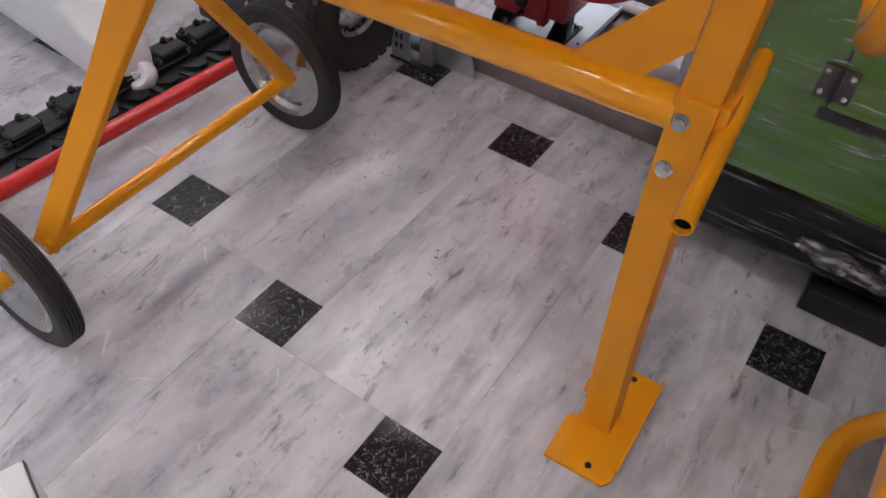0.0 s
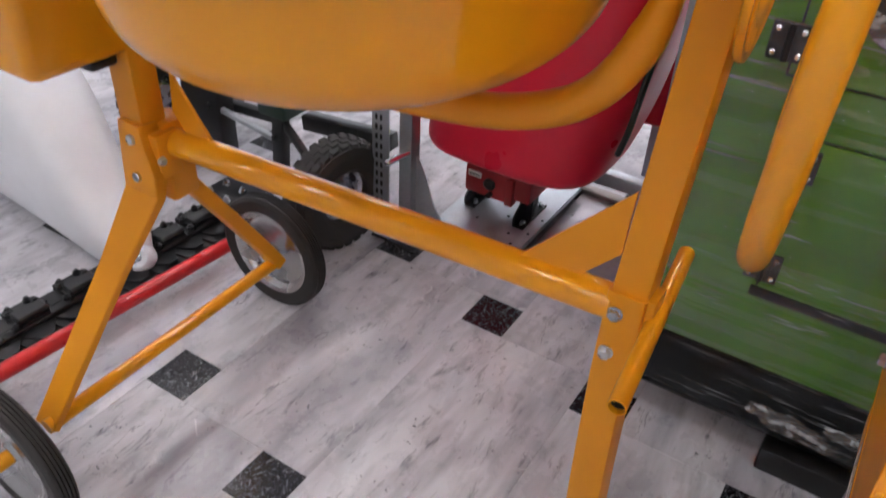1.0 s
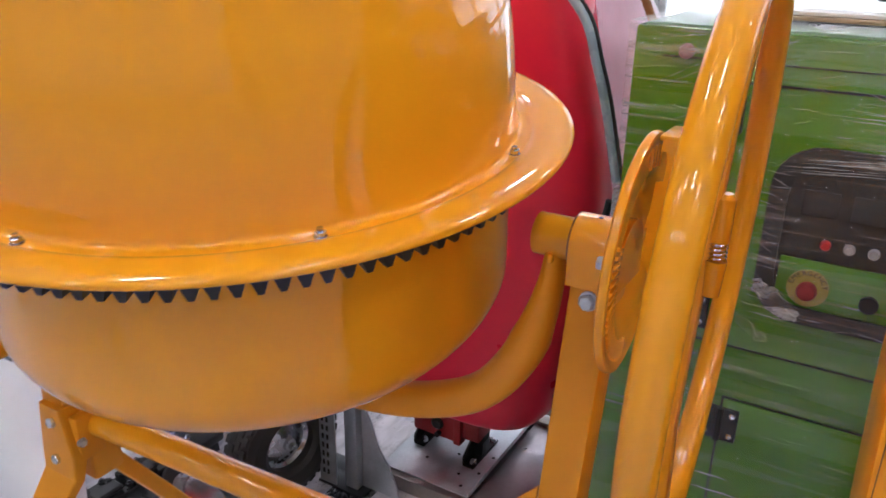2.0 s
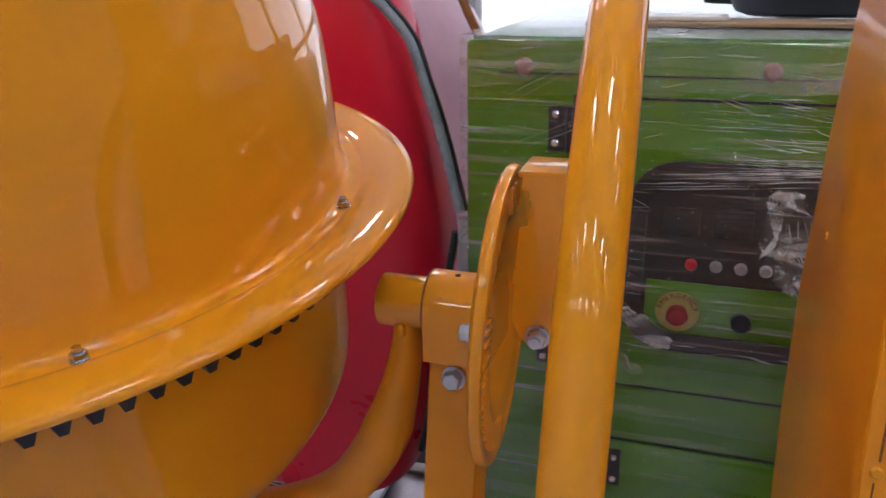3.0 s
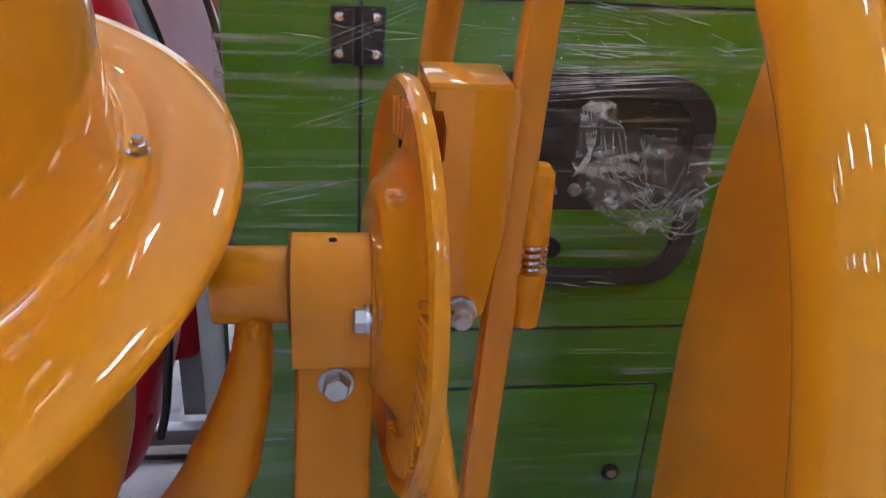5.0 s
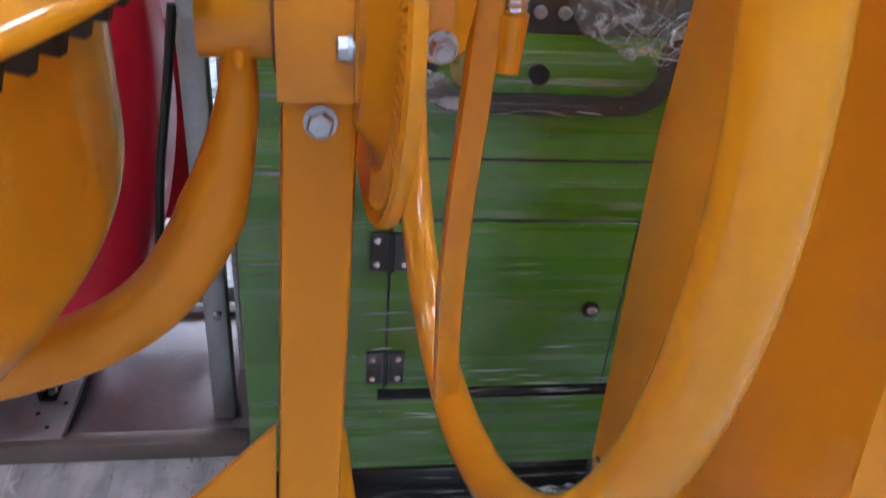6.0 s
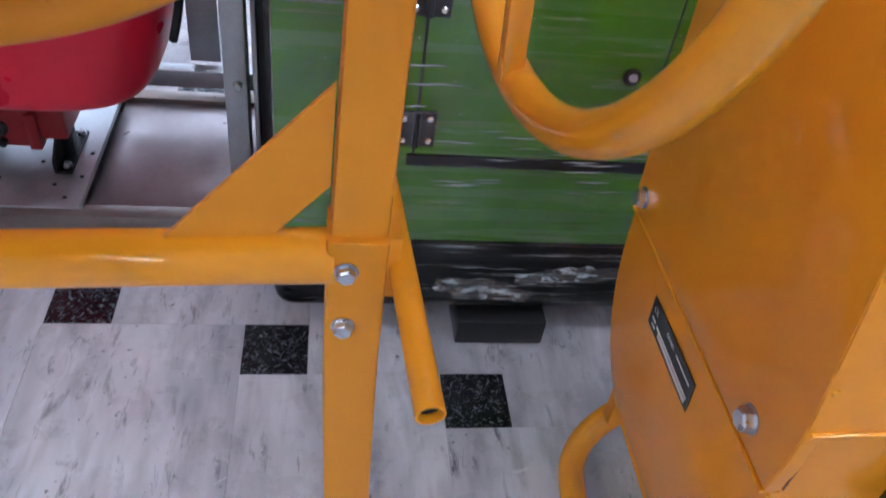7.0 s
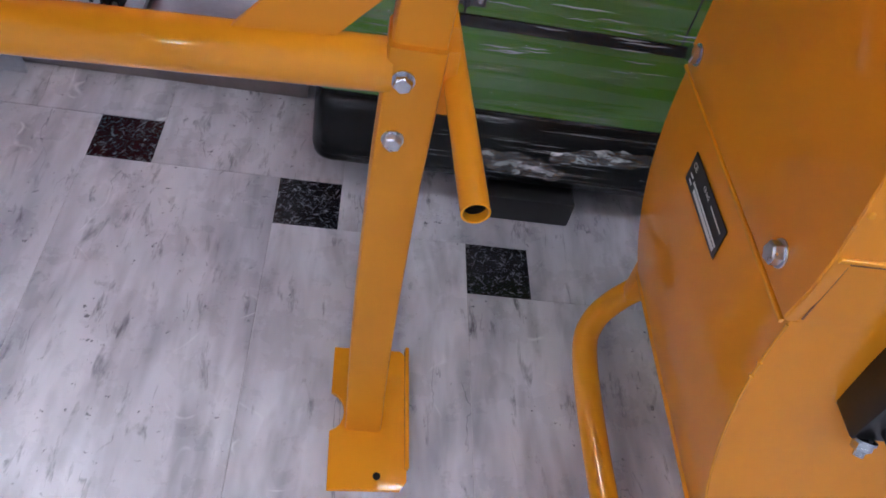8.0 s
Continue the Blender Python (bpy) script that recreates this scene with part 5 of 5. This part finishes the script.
def smooth_sections(sec, steps=4):
    pts = [Vector((s[2], s[3], s[4])) for s in sec]
    mids = [Vector((s[0], s[1], 0)) for s in sec]
    a, b = curve_points(pts, steps), curve_points(mids, steps)
    return [(q.x, q.y, p.x, max(p.y, 0.001), max(p.z, 0.001)) for p, q in zip(a, b)]


bm = bmesh.new()
loft(bm, smooth_sections([(-0.034, 0.955, 0.220, 0.12, 0.11), (-0.034, 0.955, 0.222, 0.192, 0.158), (-0.030, 0.955, 0.236, 0.216, 0.174), (-0.020, 0.955, 0.28, 0.226, 0.178), (0.0, 0.955, 0.40, 0.240, 0.18),
          (0.012, 0.945, 0.55, 0.254, 0.172), (0.010, 0.905, 0.70, 0.264, 0.132), (0.008, 0.872, 0.82, 0.262, 0.100), (0.004, 0.868, 0.93, 0.248, 0.094), (0.0, 0.868, 1.04, 0.232, 0.092),
          (0.0, 0.868, 1.13, 0.21, 0.085), (0.0, 0.868, 1.19, 0.16, 0.07), (0.0, 0.868, 1.205, 0.10, 0.05)]), power=3.6)
tank = part("tank", bm, RED_PLASTIC, sp, "red moulded plastic tank", 60)
bm = bmesh.new()
loft(bm, smooth_sections([(0.03, 1.16, 0.272, 0.19, 0.02), (0.03, 1.16, 0.280, 0.215, 0.042), (0.03, 1.16, 0.36, 0.224, 0.052), (0.03, 1.16, 0.44, 0.228, 0.055), (0.035, 1.16, 0.60, 0.25, 0.058), (0.042, 1.16, 0.70, 0.283, 0.059)]), power=3.0)
part("tank_back", bm, RED_PLASTIC, sp, angle=60)
bm = bmesh.new()
loft(bm, smooth_sections([(0.045, 1.10, 0.702, 0.276, 0.115), (0.045, 1.08, 0.85, 0.293, 0.140), (0.045, 1.075, 0.95, 0.277, 0.145), (0.045, 1.075, 1.02, 0.255, 0.145),
          (0.045, 1.075, 1.07, 0.230, 0.142), (0.045, 1.075, 1.12, 0.198, 0.135), (0.045, 1.075, 1.18, 0.14, 0.115), (0.045, 1.075, 1.22, 0.06, 0.06)]), power=3.0)
part("rear_shell", bm, RED_BACKLIT, sp, "translucent rear tank shell, light on its red plastic painted pale pink", 60)
bm = bmesh.new()
sweep(bm, curve_points([(0.10, 0.79, 1.205), (0.17, 0.784, 1.165), (0.243, 0.780, 1.093), (0.272, 0.778, 1.02), (0.295, 0.778, 0.95), (0.326, 0.778, 0.825)], 6), ring_profile(0.0080, 0.0080, 12), (0, 1, 0))
part("hose", bm, HOSE_SHEEN, sp, "glossy hose, its window reflection painted grey")
# the hose's dark right edge, added as a thin black strand
bm = bmesh.new()
sweep(bm, curve_points([(0.112, 0.792, 1.211), (0.181, 0.786, 1.170), (0.253, 0.782, 1.096), (0.282, 0.780, 1.022), (0.305, 0.780, 0.952), (0.336, 0.780, 0.827)], 6), ring_profile(0.0034, 0.0034, 8), (0, 1, 0))
part("cable", bm, BLACK, sp, "dark right edge of the hose, added as a thin black strand")
bm = bmesh.new()
sweep(bm, curve_points([(0.318, 0.777, 0.79), (0.300, 0.778, 0.68), (0.278, 0.779, 0.555), (0.262, 0.781, 0.43), (0.245, 0.79, 0.36)], 6), ring_profile(0.0065, 0.0065, 10), (0, 1, 0))
part("hose", bm, BLACK, sp, "black rubber hose")
bm = bmesh.new()
sweep(bm, curve_points([(0.225, 1.00, 1.20), (0.253, 0.99, 1.165), (0.280, 0.985, 1.11), (0.304, 0.98, 1.065), (0.326, 0.98, 1.02), (0.350, 0.98, 0.958), (0.366, 0.98, 0.88)], 6), ring_profile(0.008, 0.008, 10), (0, 1, 0))
part("rope", bm, ROPE, sp, "brown rope over the tank")
bm = bmesh.new()
sweep(bm, curve_points([(0.292, 0.985, 1.062), (0.312, 0.985, 1.018), (0.332, 0.985, 0.962), (0.349, 0.985, 0.88)], 5), rect_profile(0.010, 0.006, 0.001), (0, 1, 0))
part("strap", bm, BLACK, sp, "narrow black strap beside the rope")
bm = bmesh.new()
box(bm, 0.322, 0.350, 0.772, 0.798, 0.775, 0.815, 0.004)
part("hose_clamp", bm, GALV, sp)
# gearbox and its feet
bm = bmesh.new()
box(bm, -0.150, -0.026, 0.880, 0.985, 0.088, 0.165, 0.008, seg=2)
box(bm, -0.147, 0.026, 0.889, 1.005, 0.100, 0.222, 0.006, seg=2)
box(bm, -0.036, -0.016, 0.876, 0.905, 0.086, 0.158, 0.003)
gear = part("gearbox", bm, RED_DARK, sp, "dark red cast gearbox")
bm = bmesh.new()
box(bm, -0.140, -0.104, 0.8785, 0.881, 0.136, 0.151)
part("type_plate", bm, LABEL_WHITE, gear)
bm = bmesh.new()
box(bm, -0.138, -0.106, 0.8775, 0.879, 0.141, 0.144)
part("printed_line", bm, LABEL_BLACK, gear)
bm = bmesh.new()
lathe(bm, [(0.016, 0), (0.016, 0.004), (0.011, 0.008), (0.006, 0.006), (0, 0.006)], facing((-0.080, 0.880, 0.128), (0, -1, 0)), 20)
lathe(bm, [(0.007, 0), (0.007, 0.012), (0, 0.012)], facing((-0.076, 0.880, 0.102), (0, -1, 0)), 14)
part("drain_plug", bm, BLACK_STEEL, gear)
for x, y0, y1 in ((0.010, 0.865, 0.995), (-0.135, 0.880, 0.990)):
    bm = bmesh.new()
    box(bm, x - 0.012, x + 0.018, y0, y1, 0.0442, 0.050, 0.0015)
    plate(bm, [(y0, 0.050), (y1, 0.050), (y1, 0.104), (y0 + 0.045, 0.104), (y0, 0.070)], 0.005, Matrix(((0, 0, 1, x - 0.012), (1, 0, 0, 0), (0, 1, 0, 0), (0, 0, 0, 1))))
    box(bm, x - 0.007, x + 0.014, y0 + 0.050, y0 + 0.056, 0.050, 0.102, 0.0015)
    mount = part("mount", bm, BLACK_STEEL, sp)
    for yy in (y0 + 0.018, y1 - 0.012):
        bolt(mount, (x + 0.008, yy, 0.0502), (0, 0, 1), 0.0075)
bm = bmesh.new()
rod(bm, (0.020, 0.93, 0.165), (0.062, 0.92, 0.175), 0.008, seg=12)
part("spout", bm, BLACK, gear)

# ---- steel stand beside the sprayer ----
st = thing("steel_stand", -0.22, 0.72, 0, "galvanised slotted steel upright with adjusting pin", "steel stand")
bm = bmesh.new()
box(bm, -0.288, -0.242, 0.690, 0.694, 0.006, 0.95)
box(bm, -0.288, -0.284, 0.694, 0.726, 0.006, 0.95)
up = part("slotted_upright", bm, GALV, st)
for k in range(26):
    for dx in (-0.276, -0.263):
        bm = bmesh.new()
        box(bm, dx - 0.0032, dx + 0.0032, 0.6892, 0.6905, 0.03 + k * 0.024, 0.044 + k * 0.024, 0.0004)
        part("slot", bm, SEAM, up)
bm = bmesh.new()
box(bm, -0.222, -0.188, 0.700, 0.736, 0.006, 0.98, 0.003)
part("tube_upright", bm, GALV, st)
bm = bmesh.new()
plate(bm, [(-0.188, 0.006), (-0.090, 0.006), (-0.094, 0.04), (-0.113, 0.085), (-0.14, 0.125), (-0.162, 0.19), (-0.188, 0.24)], 0.004, Matrix(((1, 0, 0, 0), (0, 0, 1, 0.722), (0, 1, 0, 0), (0, 0, 0, 1))))
part("foot_gusset", bm, GALV, st)
bm = bmesh.new()
rod(bm, (-0.197, 0.702, 0.256), (-0.2, 0.626, 0.262), 0.0075, seg=16)
rod(bm, (-0.2, 0.626, 0.262), (-0.2, 0.620, 0.2625), 0.0075, 0.005, seg=16)
part("pin", bm, CHROME, st)
bm = bmesh.new()
box(bm, -0.335, -0.165, 0.735, 0.79, 0.0005, 0.0058, 0.001)
box(bm, -0.292, -0.168, 0.686, 0.744, 0.0005, 0.0058, 0.001)
part("foot_plate", bm, BLACK_STEEL, st)

# ---- cultivator with pneumatic tyres ----
cv = thing("cultivator", -0.6, 0.85, 0, "dark green cultivator with black frame and pneumatic tyres", "cultivator")


def pneumatic(x, y, r, hw, tilt):
    m = facing((x, y, r), (1, tilt, 0))
    bm = bmesh.new()
    s = r / 0.154
    lathe(bm, [(0.072 * s, -hw * 0.72), (0.085 * s, -hw * 0.93), (0.12 * s, -hw), (0.140 * s, -hw * 0.85), (0.149 * s, -hw * 0.55), (0.151 * s, 0), (0.149 * s, hw * 0.55),
               (0.140 * s, hw * 0.85), (0.12 * s, hw), (0.085 * s, hw * 0.93), (0.072 * s, hw * 0.72)], m, 56, True)
    # tread blocks
    for k in range(30):
        for row, off in ((-0.62, 0.0), (-0.21, 0.5), (0.21, 0.0), (0.62, 0.5)):
            mk = m @ pose(0, 0, 0, 0, 0, (k + off) * 12) @ Matrix.Translation((0.1485 * s if abs(row) < 0.5 else 0.1455 * s, 0, row * hw))
            box(bm, -0.003, 0.0045, -0.0105 * s, 0.0105 * s, -hw * 0.17, hw * 0.17, 0, mk)
    ty = part("tyre", bm, RUBBER, cv, "black pneumatic tyre with block tread", clean=False)
    for poly in ty.data.polygons:
        poly.use_smooth = False
    bm = bmesh.new()
    lathe(bm, [(0, 0.03), (0.014, 0.03), (0.016, 0.022), (0.03, 0.018), (0.055, 0.006), (0.064, 0.012), (0.0735 * s, hw * 0.72), (0.0735 * s, -hw * 0.72), (0.06, -0.01), (0, -0.01)], m, 40)
    rim = part("rim", bm, ZINC, cv, "bright steel rim", 30)
    bm = bmesh.new()
    lathe(bm, [(0, 0.031), (0.009, 0.031), (0.009, 0.043), (0, 0.043)], m, 6)
    part("hub_nut", bm, ZINC, rim)


pneumatic(-0.340, 0.625, 0.136, 0.043, -0.2)
pneumatic(-1.02, 0.74, 0.152, 0.045, -0.12)
bm = bmesh.new()
box(bm, -0.655, -0.562, 0.70, 0.90, 0.212, 0.47, 0.010, seg=2)
part("gear_housing", bm, DARK_GREEN, cv, "dark green gear housing")
bm = bmesh.new()
box(bm, -1.15, -0.42, 0.86, 1.05, 0.32, 0.50, 0.015, seg=2)
part("engine_bed", bm, DARK_GREEN, cv)


def bar(name, a, b, w, h, mat=BLACK):
    bm = bmesh.new()
    sweep(bm, [a, b], rect_profile(w, h, 0.003), (0, 0, 1) if abs(Vector(a).z - Vector(b).z) < 0.1 else (0, 1, 0))
    return part(name, bm, mat, cv)


bar("frame_leg", (-0.625, 0.735, 0.004), (-0.605, 0.735, 0.26), 0.036, 0.03)
bar("brace", (-0.60, 0.735, 0.19), (-0.455, 0.70, 0.10), 0.016, 0.022)
bar("tow_bar", (-0.625, 0.85, 0.143), (-0.345, 0.85, 0.170), 0.042, 0.042)
bar("lever_rod", (-0.625, 0.72, 0.145), (-0.86, 0.735, 0.165), 0.014, 0.014, GALV)
bar("frame_rail", (-0.655, 0.79, 0.160), (-1.08, 0.79, 0.128), 0.026, 0.026)
bm = bmesh.new()
box(bm, -0.955, -0.815, 0.72, 0.775, 0.004, 0.26, 0.006)
part("side_plate", bm, BLACK, cv, "black frame side plate")
bm = bmesh.new()
rod(bm, (-0.340, 0.625, 0.136), (-0.44, 0.645, 0.136), 0.014, seg=16)
part("axle", bm, BLACK_STEEL, cv)
for at in ((-0.618, 0.7185, 0.15), (-0.62, 0.718, 0.225), (-0.85, 0.7195, 0.17)):
    bolt(cv, at, (0, -1, 0), 0.008, BLACK_STEEL)

# ---- mower bar with fingers, and the red tube ----
bm = bmesh.new()
rod(bm, (-0.575, -0.50, 0.040), (-0.4935, 0.475, 0.040), 0.0165, seg=24)
red = solid("red_bar", bm, RED, "red painted round steel bar across the cutter", "bar")
mb = thing("mower_bar", -0.63, 0.1, 0, "black steel mower cutter bar with bolted fingers", "mower bar")
# the bar runs along a line on the floor
MB = Matrix.Translation((-0.640, 0.10, 0)) @ pose(0, 0, 0, 0, 0, -2.0)


def mbox(x0, x1, y0, y1, z0, z1, r=0.002):
    bm = bmesh.new()
    box(bm, x0, x1, y0, y1, z0, z1, r, MB, seg=1)
    return bm


part("back_bar", mbox(-0.045, 0.0, -0.62, 0.56, 0.008, 0.032), BLACK_STEEL, mb)
part("ledger_strip", mbox(0.026, 0.082, -0.62, 0.50, 0.006, 0.016), BLACK_STEEL, mb)
part("knife_bar", mbox(0.004, 0.026, -0.62, 0.50, 0.026, 0.036), BLACK_STEEL, mb)
for k in range(15):
    y = -0.585 + k * 0.0762
    bm = bmesh.new()
    pr = [(-0.02, -0.016), (0.03, -0.014), (0.05, -0.009), (0.078, -0.004), (0.078, 0.004), (0.05, 0.009), (0.03, 0.014), (-0.02, 0.016)]
    plate(bm, pr, 0.016, MB @ Matrix.Translation((0, y, 0.006)))
    fin = part("finger", bm, BLACK_STEEL, mb)
    bm = bmesh.new()
    plate(bm, [(0.0, -0.036), (0.026, -0.036), (0.060, -0.012), (0.060, 0.012), (0.026, 0.036), (0.0, 0.036)], 0.003, MB @ Matrix.Translation((0.006, y + 0.038, 0.0225)))
    part("knife_section", bm, BLACK_STEEL, mb)
    p = MB @ Vector((-0.022, y + 0.01, 0.032))
    bolt(fin, p, (0, 0, 1), 0.006, BLACK_STEEL, False)
    for dx in (0.010, 0.020):
        bm = bmesh.new()
        p = MB @ Vector((dx, y + 0.03 + dx, 0.036))
        lathe(bm, [(0.004, 0), (0.003, 0.003), (0, 0.0035)], Matrix.Translation(p), 10)
        part("rivet", bm, BLACK, fin)
for y in (-0.43, -0.315, -0.20, -0.085, 0.03, 0.145, 0.26, 0.352):
    bm = bmesh.new()
    pr = [(-0.044, -0.036), (0.012, -0.036), (0.024, -0.03), (0.024, 0.03), (0.012, 0.036), (-0.044, 0.036)]
    plate(bm, pr, 0.012, MB @ Matrix.Translation((0, y, 0.0325)))
    box(bm, -0.012, 0.022, -0.034, 0.034, 0.0445, 0.058, 0.004, MB @ Matrix.Translation((0, y, 0)), seg=1)
    clip = part("knife_clip", bm, BLACK_STEEL, mb, "raised black hold-down clip")
    for dx, dy in ((-0.034, -0.024), (-0.036, 0.018), (-0.022, -0.03), (-0.021, 0.028), (0.0185, -0.042)):
        bm = bmesh.new()
        p = MB @ Vector((dx, y + dy, 0.044))
        lathe(bm, [(0.0085, 0), (0.0085, 0.007), (0.005, 0.008), (0.0048, 0.012), (0, 0.012)], Matrix.Translation(p), 8)
        part("bolt", bm, BLACK_STEEL, clip)
bm = bmesh.new()
box(bm, -0.075, 0.055, 0.41, 0.56, 0.033, 0.058, 0.006, MB, seg=2)
shoe = part("end_shoe", bm, BLACK_STEEL, mb)
for dx, y in ((-0.053, 0.435), (0.014, 0.428), (-0.046, 0.483), (0.014, 0.482)):
    bolt(shoe, MB @ Vector((dx, y, 0.0585)), (0, 0, 1), 0.0085, ZINC, stud=True)

# ---- white moulded cover ----
wc = thing("white_cover", -0.95, 0.35, 0, "smooth white moulded plastic cover resting on the floor", "plastic cover")
bm = bmesh.new()
secs = [(-0.614, 0.268, 0.026, 0.030, 0.052), (-0.622, 0.268, 0.041, 0.049, 0.058), (-0.645, 0.271, 0.056, 0.064, 0.070), (-0.70, 0.28, 0.078, 0.097, 0.10), (-0.78, 0.292, 0.095, 0.15, 0.155), (-0.9, 0.315, 0.12, 0.205, 0.21),
        (-1.05, 0.34, 0.145, 0.245, 0.25), (-1.25, 0.36, 0.165, 0.265, 0.27), (-1.5, 0.37, 0.17, 0.27, 0.275)]
prof = curve_points([Vector((s[1], s[2], s[3])) for s in secs], 4)
pos = curve_points([Vector((s[0], s[4], 0)) for s in secs], 4)
rings = []
for p, q in zip(prof, pos):
    rings.append([bm.verts.new((q.x, p.x + u, q.y + v)) for u, v in ring_profile(max(p.y, 0.005), max(p.z, 0.005), 40, 2.5)])
for a, b in zip(rings, rings[1:]):
    for k in range(40):
        bm.faces.new((a[k], a[(k + 1) % 40], b[(k + 1) % 40], b[k]))
bm.faces.new(rings[0][::-1])
bm.faces.new(rings[-1])
shell = part("shell", bm, WHITE_PLASTIC, wc, angle=60)
bm = bmesh.new()
lathe(bm, [(0, 0.003), (0.014, 0.003), (0.0165, 0.007), (0.023, 0.0075), (0.029, 0.003), (0.033, -0.008), (0.033, -0.030), (0.02, -0.05), (0, -0.05)], facing((-0.613, 0.2605, 0.0475), (0.42, -0.64, 0.64)), 32)
cap = part("end_cap", bm, WHITE_PLASTIC, wc)
bolt(cap, (-0.6113, 0.2579, 0.0501), (0.42, -0.64, 0.64), 0.0078, stud=True)

# ---- white carton at the near edge ----
ct = thing("carton", 0.115, -0.613, 0, "white carton with a dark taped edge on the floor", "carton")
bm = bmesh.new()
box(bm, -0.17, 0.17, -0.15, 0.15, 0.0, 0.16, 0.006, Matrix.Translation((0.115, -0.613, 0.001)) @ pose(0, 0, 0, 0, 0, -20), seg=2)
part("box", bm, WHITE_PLASTIC, ct)
bm = bmesh.new()
box(bm, -0.168, 0.168, 0.1495, 0.1512, 0.148, 0.158, 0, Matrix.Translation((0.115, -0.613, 0.001)) @ pose(0, 0, 0, 0, 0, -20))
part("tape", bm, BLACK, ct)

# ---- on top of the cabinet ----
bm = bmesh.new()
box(bm, 0.525, 0.86, 0.645, 0.72, 1.1185, 1.1235, 0.001)
solid("board", bm, WOOD, "pale timber board lying on the green cabinet", "board")
bm = bmesh.new()
box(bm, 0.54, 0.69, 0.665, 0.715, 1.124, 1.129, 0.001)
solid("cardboard_sheet", bm, LABEL_WHITE, "white cardboard sheet on the timber board", "cardboard")
sh = thing("scoop_shovel", 0.9, 0.85, 1.1205, "slate grey plastic scoop shovel with a black handle", "shovel")
bm = bmesh.new()
loft(bm, [(0.86, 0.85, 1.121, 0.145, 0.08), (0.87, 0.85, 1.126, 0.17, 0.105), (0.88, 0.85, 1.145, 0.19, 0.12), (0.89, 0.85, 1.23, 0.21, 0.135), (0.89, 0.85, 1.232, 0.20, 0.125), (0.88, 0.85, 1.15, 0.18, 0.11)], power=4)
part("blade", bm, GREY_PLASTIC, sh, "slate grey plastic blade")
bm = bmesh.new()
rod(bm, (0.70, 0.85, 1.150), (0.26, 0.87, 1.172), 0.011, seg=16)
part("handle", bm, BLACK, sh)
bm = bmesh.new()
sweep(bm, [(0.66, 0.85, 1.148), (0.70, 0.85, 1.146), (0.74, 0.85, 1.152)], ring_profile(0.016, 0.014, 12), (0, 0, 1))
part("socket", bm, BLACK, sh)

# ---- floor tiles ----
S, A, B = 0.1, 0.3022, 0.6004
GAP = 0.0004


def tile_mesh(name, w, d, mat, bevel=0.0006):
    bm = bmesh.new()
    x, y = w / 2 - GAP, d / 2 - GAP
    lo = [bm.verts.new((sx * x, sy * y, -0.006)) for sx, sy in ((-1, -1), (1, -1), (1, 1), (-1, 1))]
    mid = [bm.verts.new((sx * x, sy * y, -bevel * 0.7)) for sx, sy in ((-1, -1), (1, -1), (1, 1), (-1, 1))]
    top = [bm.verts.new((sx * (x - bevel), sy * (y - bevel), 0)) for sx, sy in ((-1, -1), (1, -1), (1, 1), (-1, 1))]
    for a, b in ((lo, mid), (mid, top)):
        for i in range(4):
            bm.faces.new((a[i], a[(i + 1) % 4], b[(i + 1) % 4], b[i]))
    bm.faces.new(top)
    me = bpy.data.meshes.new(name)
    bm.to_mesh(me)
    bm.free()
    me.materials.append(mat)
    return me


WHITE_MESH = tile_mesh("tile", A, B, TILE_WHITE)
BLACK_MESH = tile_mesh("inset_tile", S, S, TILE_BLACK)
places = []
for i in range(-24, 25):
    for j in range(-14, 15):
        cx, cy = i * A + j * S, -i * S + j * B
        places.append((cx, cy))
near, far = [], []
for cx, cy in places:
    wx, wy = cx + S / 2 + A / 2, cy - S / 2 + B / 2
    for px, py, me in ((cx, cy, BLACK_MESH), (wx, wy, WHITE_MESH)):
        if abs(px) > 5.7 or abs(py) > 5.6:
            continue
        (near if -2.6 < px < 1.9 and -1.2 < py < 3.0 else far).append((px, py, me))
rng = random.Random(4)
for px, py, me in near:
    ob = new(me.name, me)
    ob.parent = floor
    ob.location = Vector((px, py, rng.uniform(-0.0003, 0.0003))) - floor.location
verts, faces, mats = [], [], []
for px, py, me in far:
    k = len(verts)
    verts += [(v.co.x + px, v.co.y + py, v.co.z) for v in me.vertices]
    for p in me.polygons:
        faces.append([k + i for i in p.vertices])
        mats.append(0 if me is WHITE_MESH else 1)
me = bpy.data.meshes.new("far_tiles")
me.from_pydata(verts, [], faces)
me.materials.append(TILE_WHITE)
me.materials.append(TILE_BLACK)
me.polygons.foreach_set("material_index", mats)
ob = new("far_tiles", me)
ob.parent = floor
ob.location = -floor.location
tagged(ob, kind="stuff")
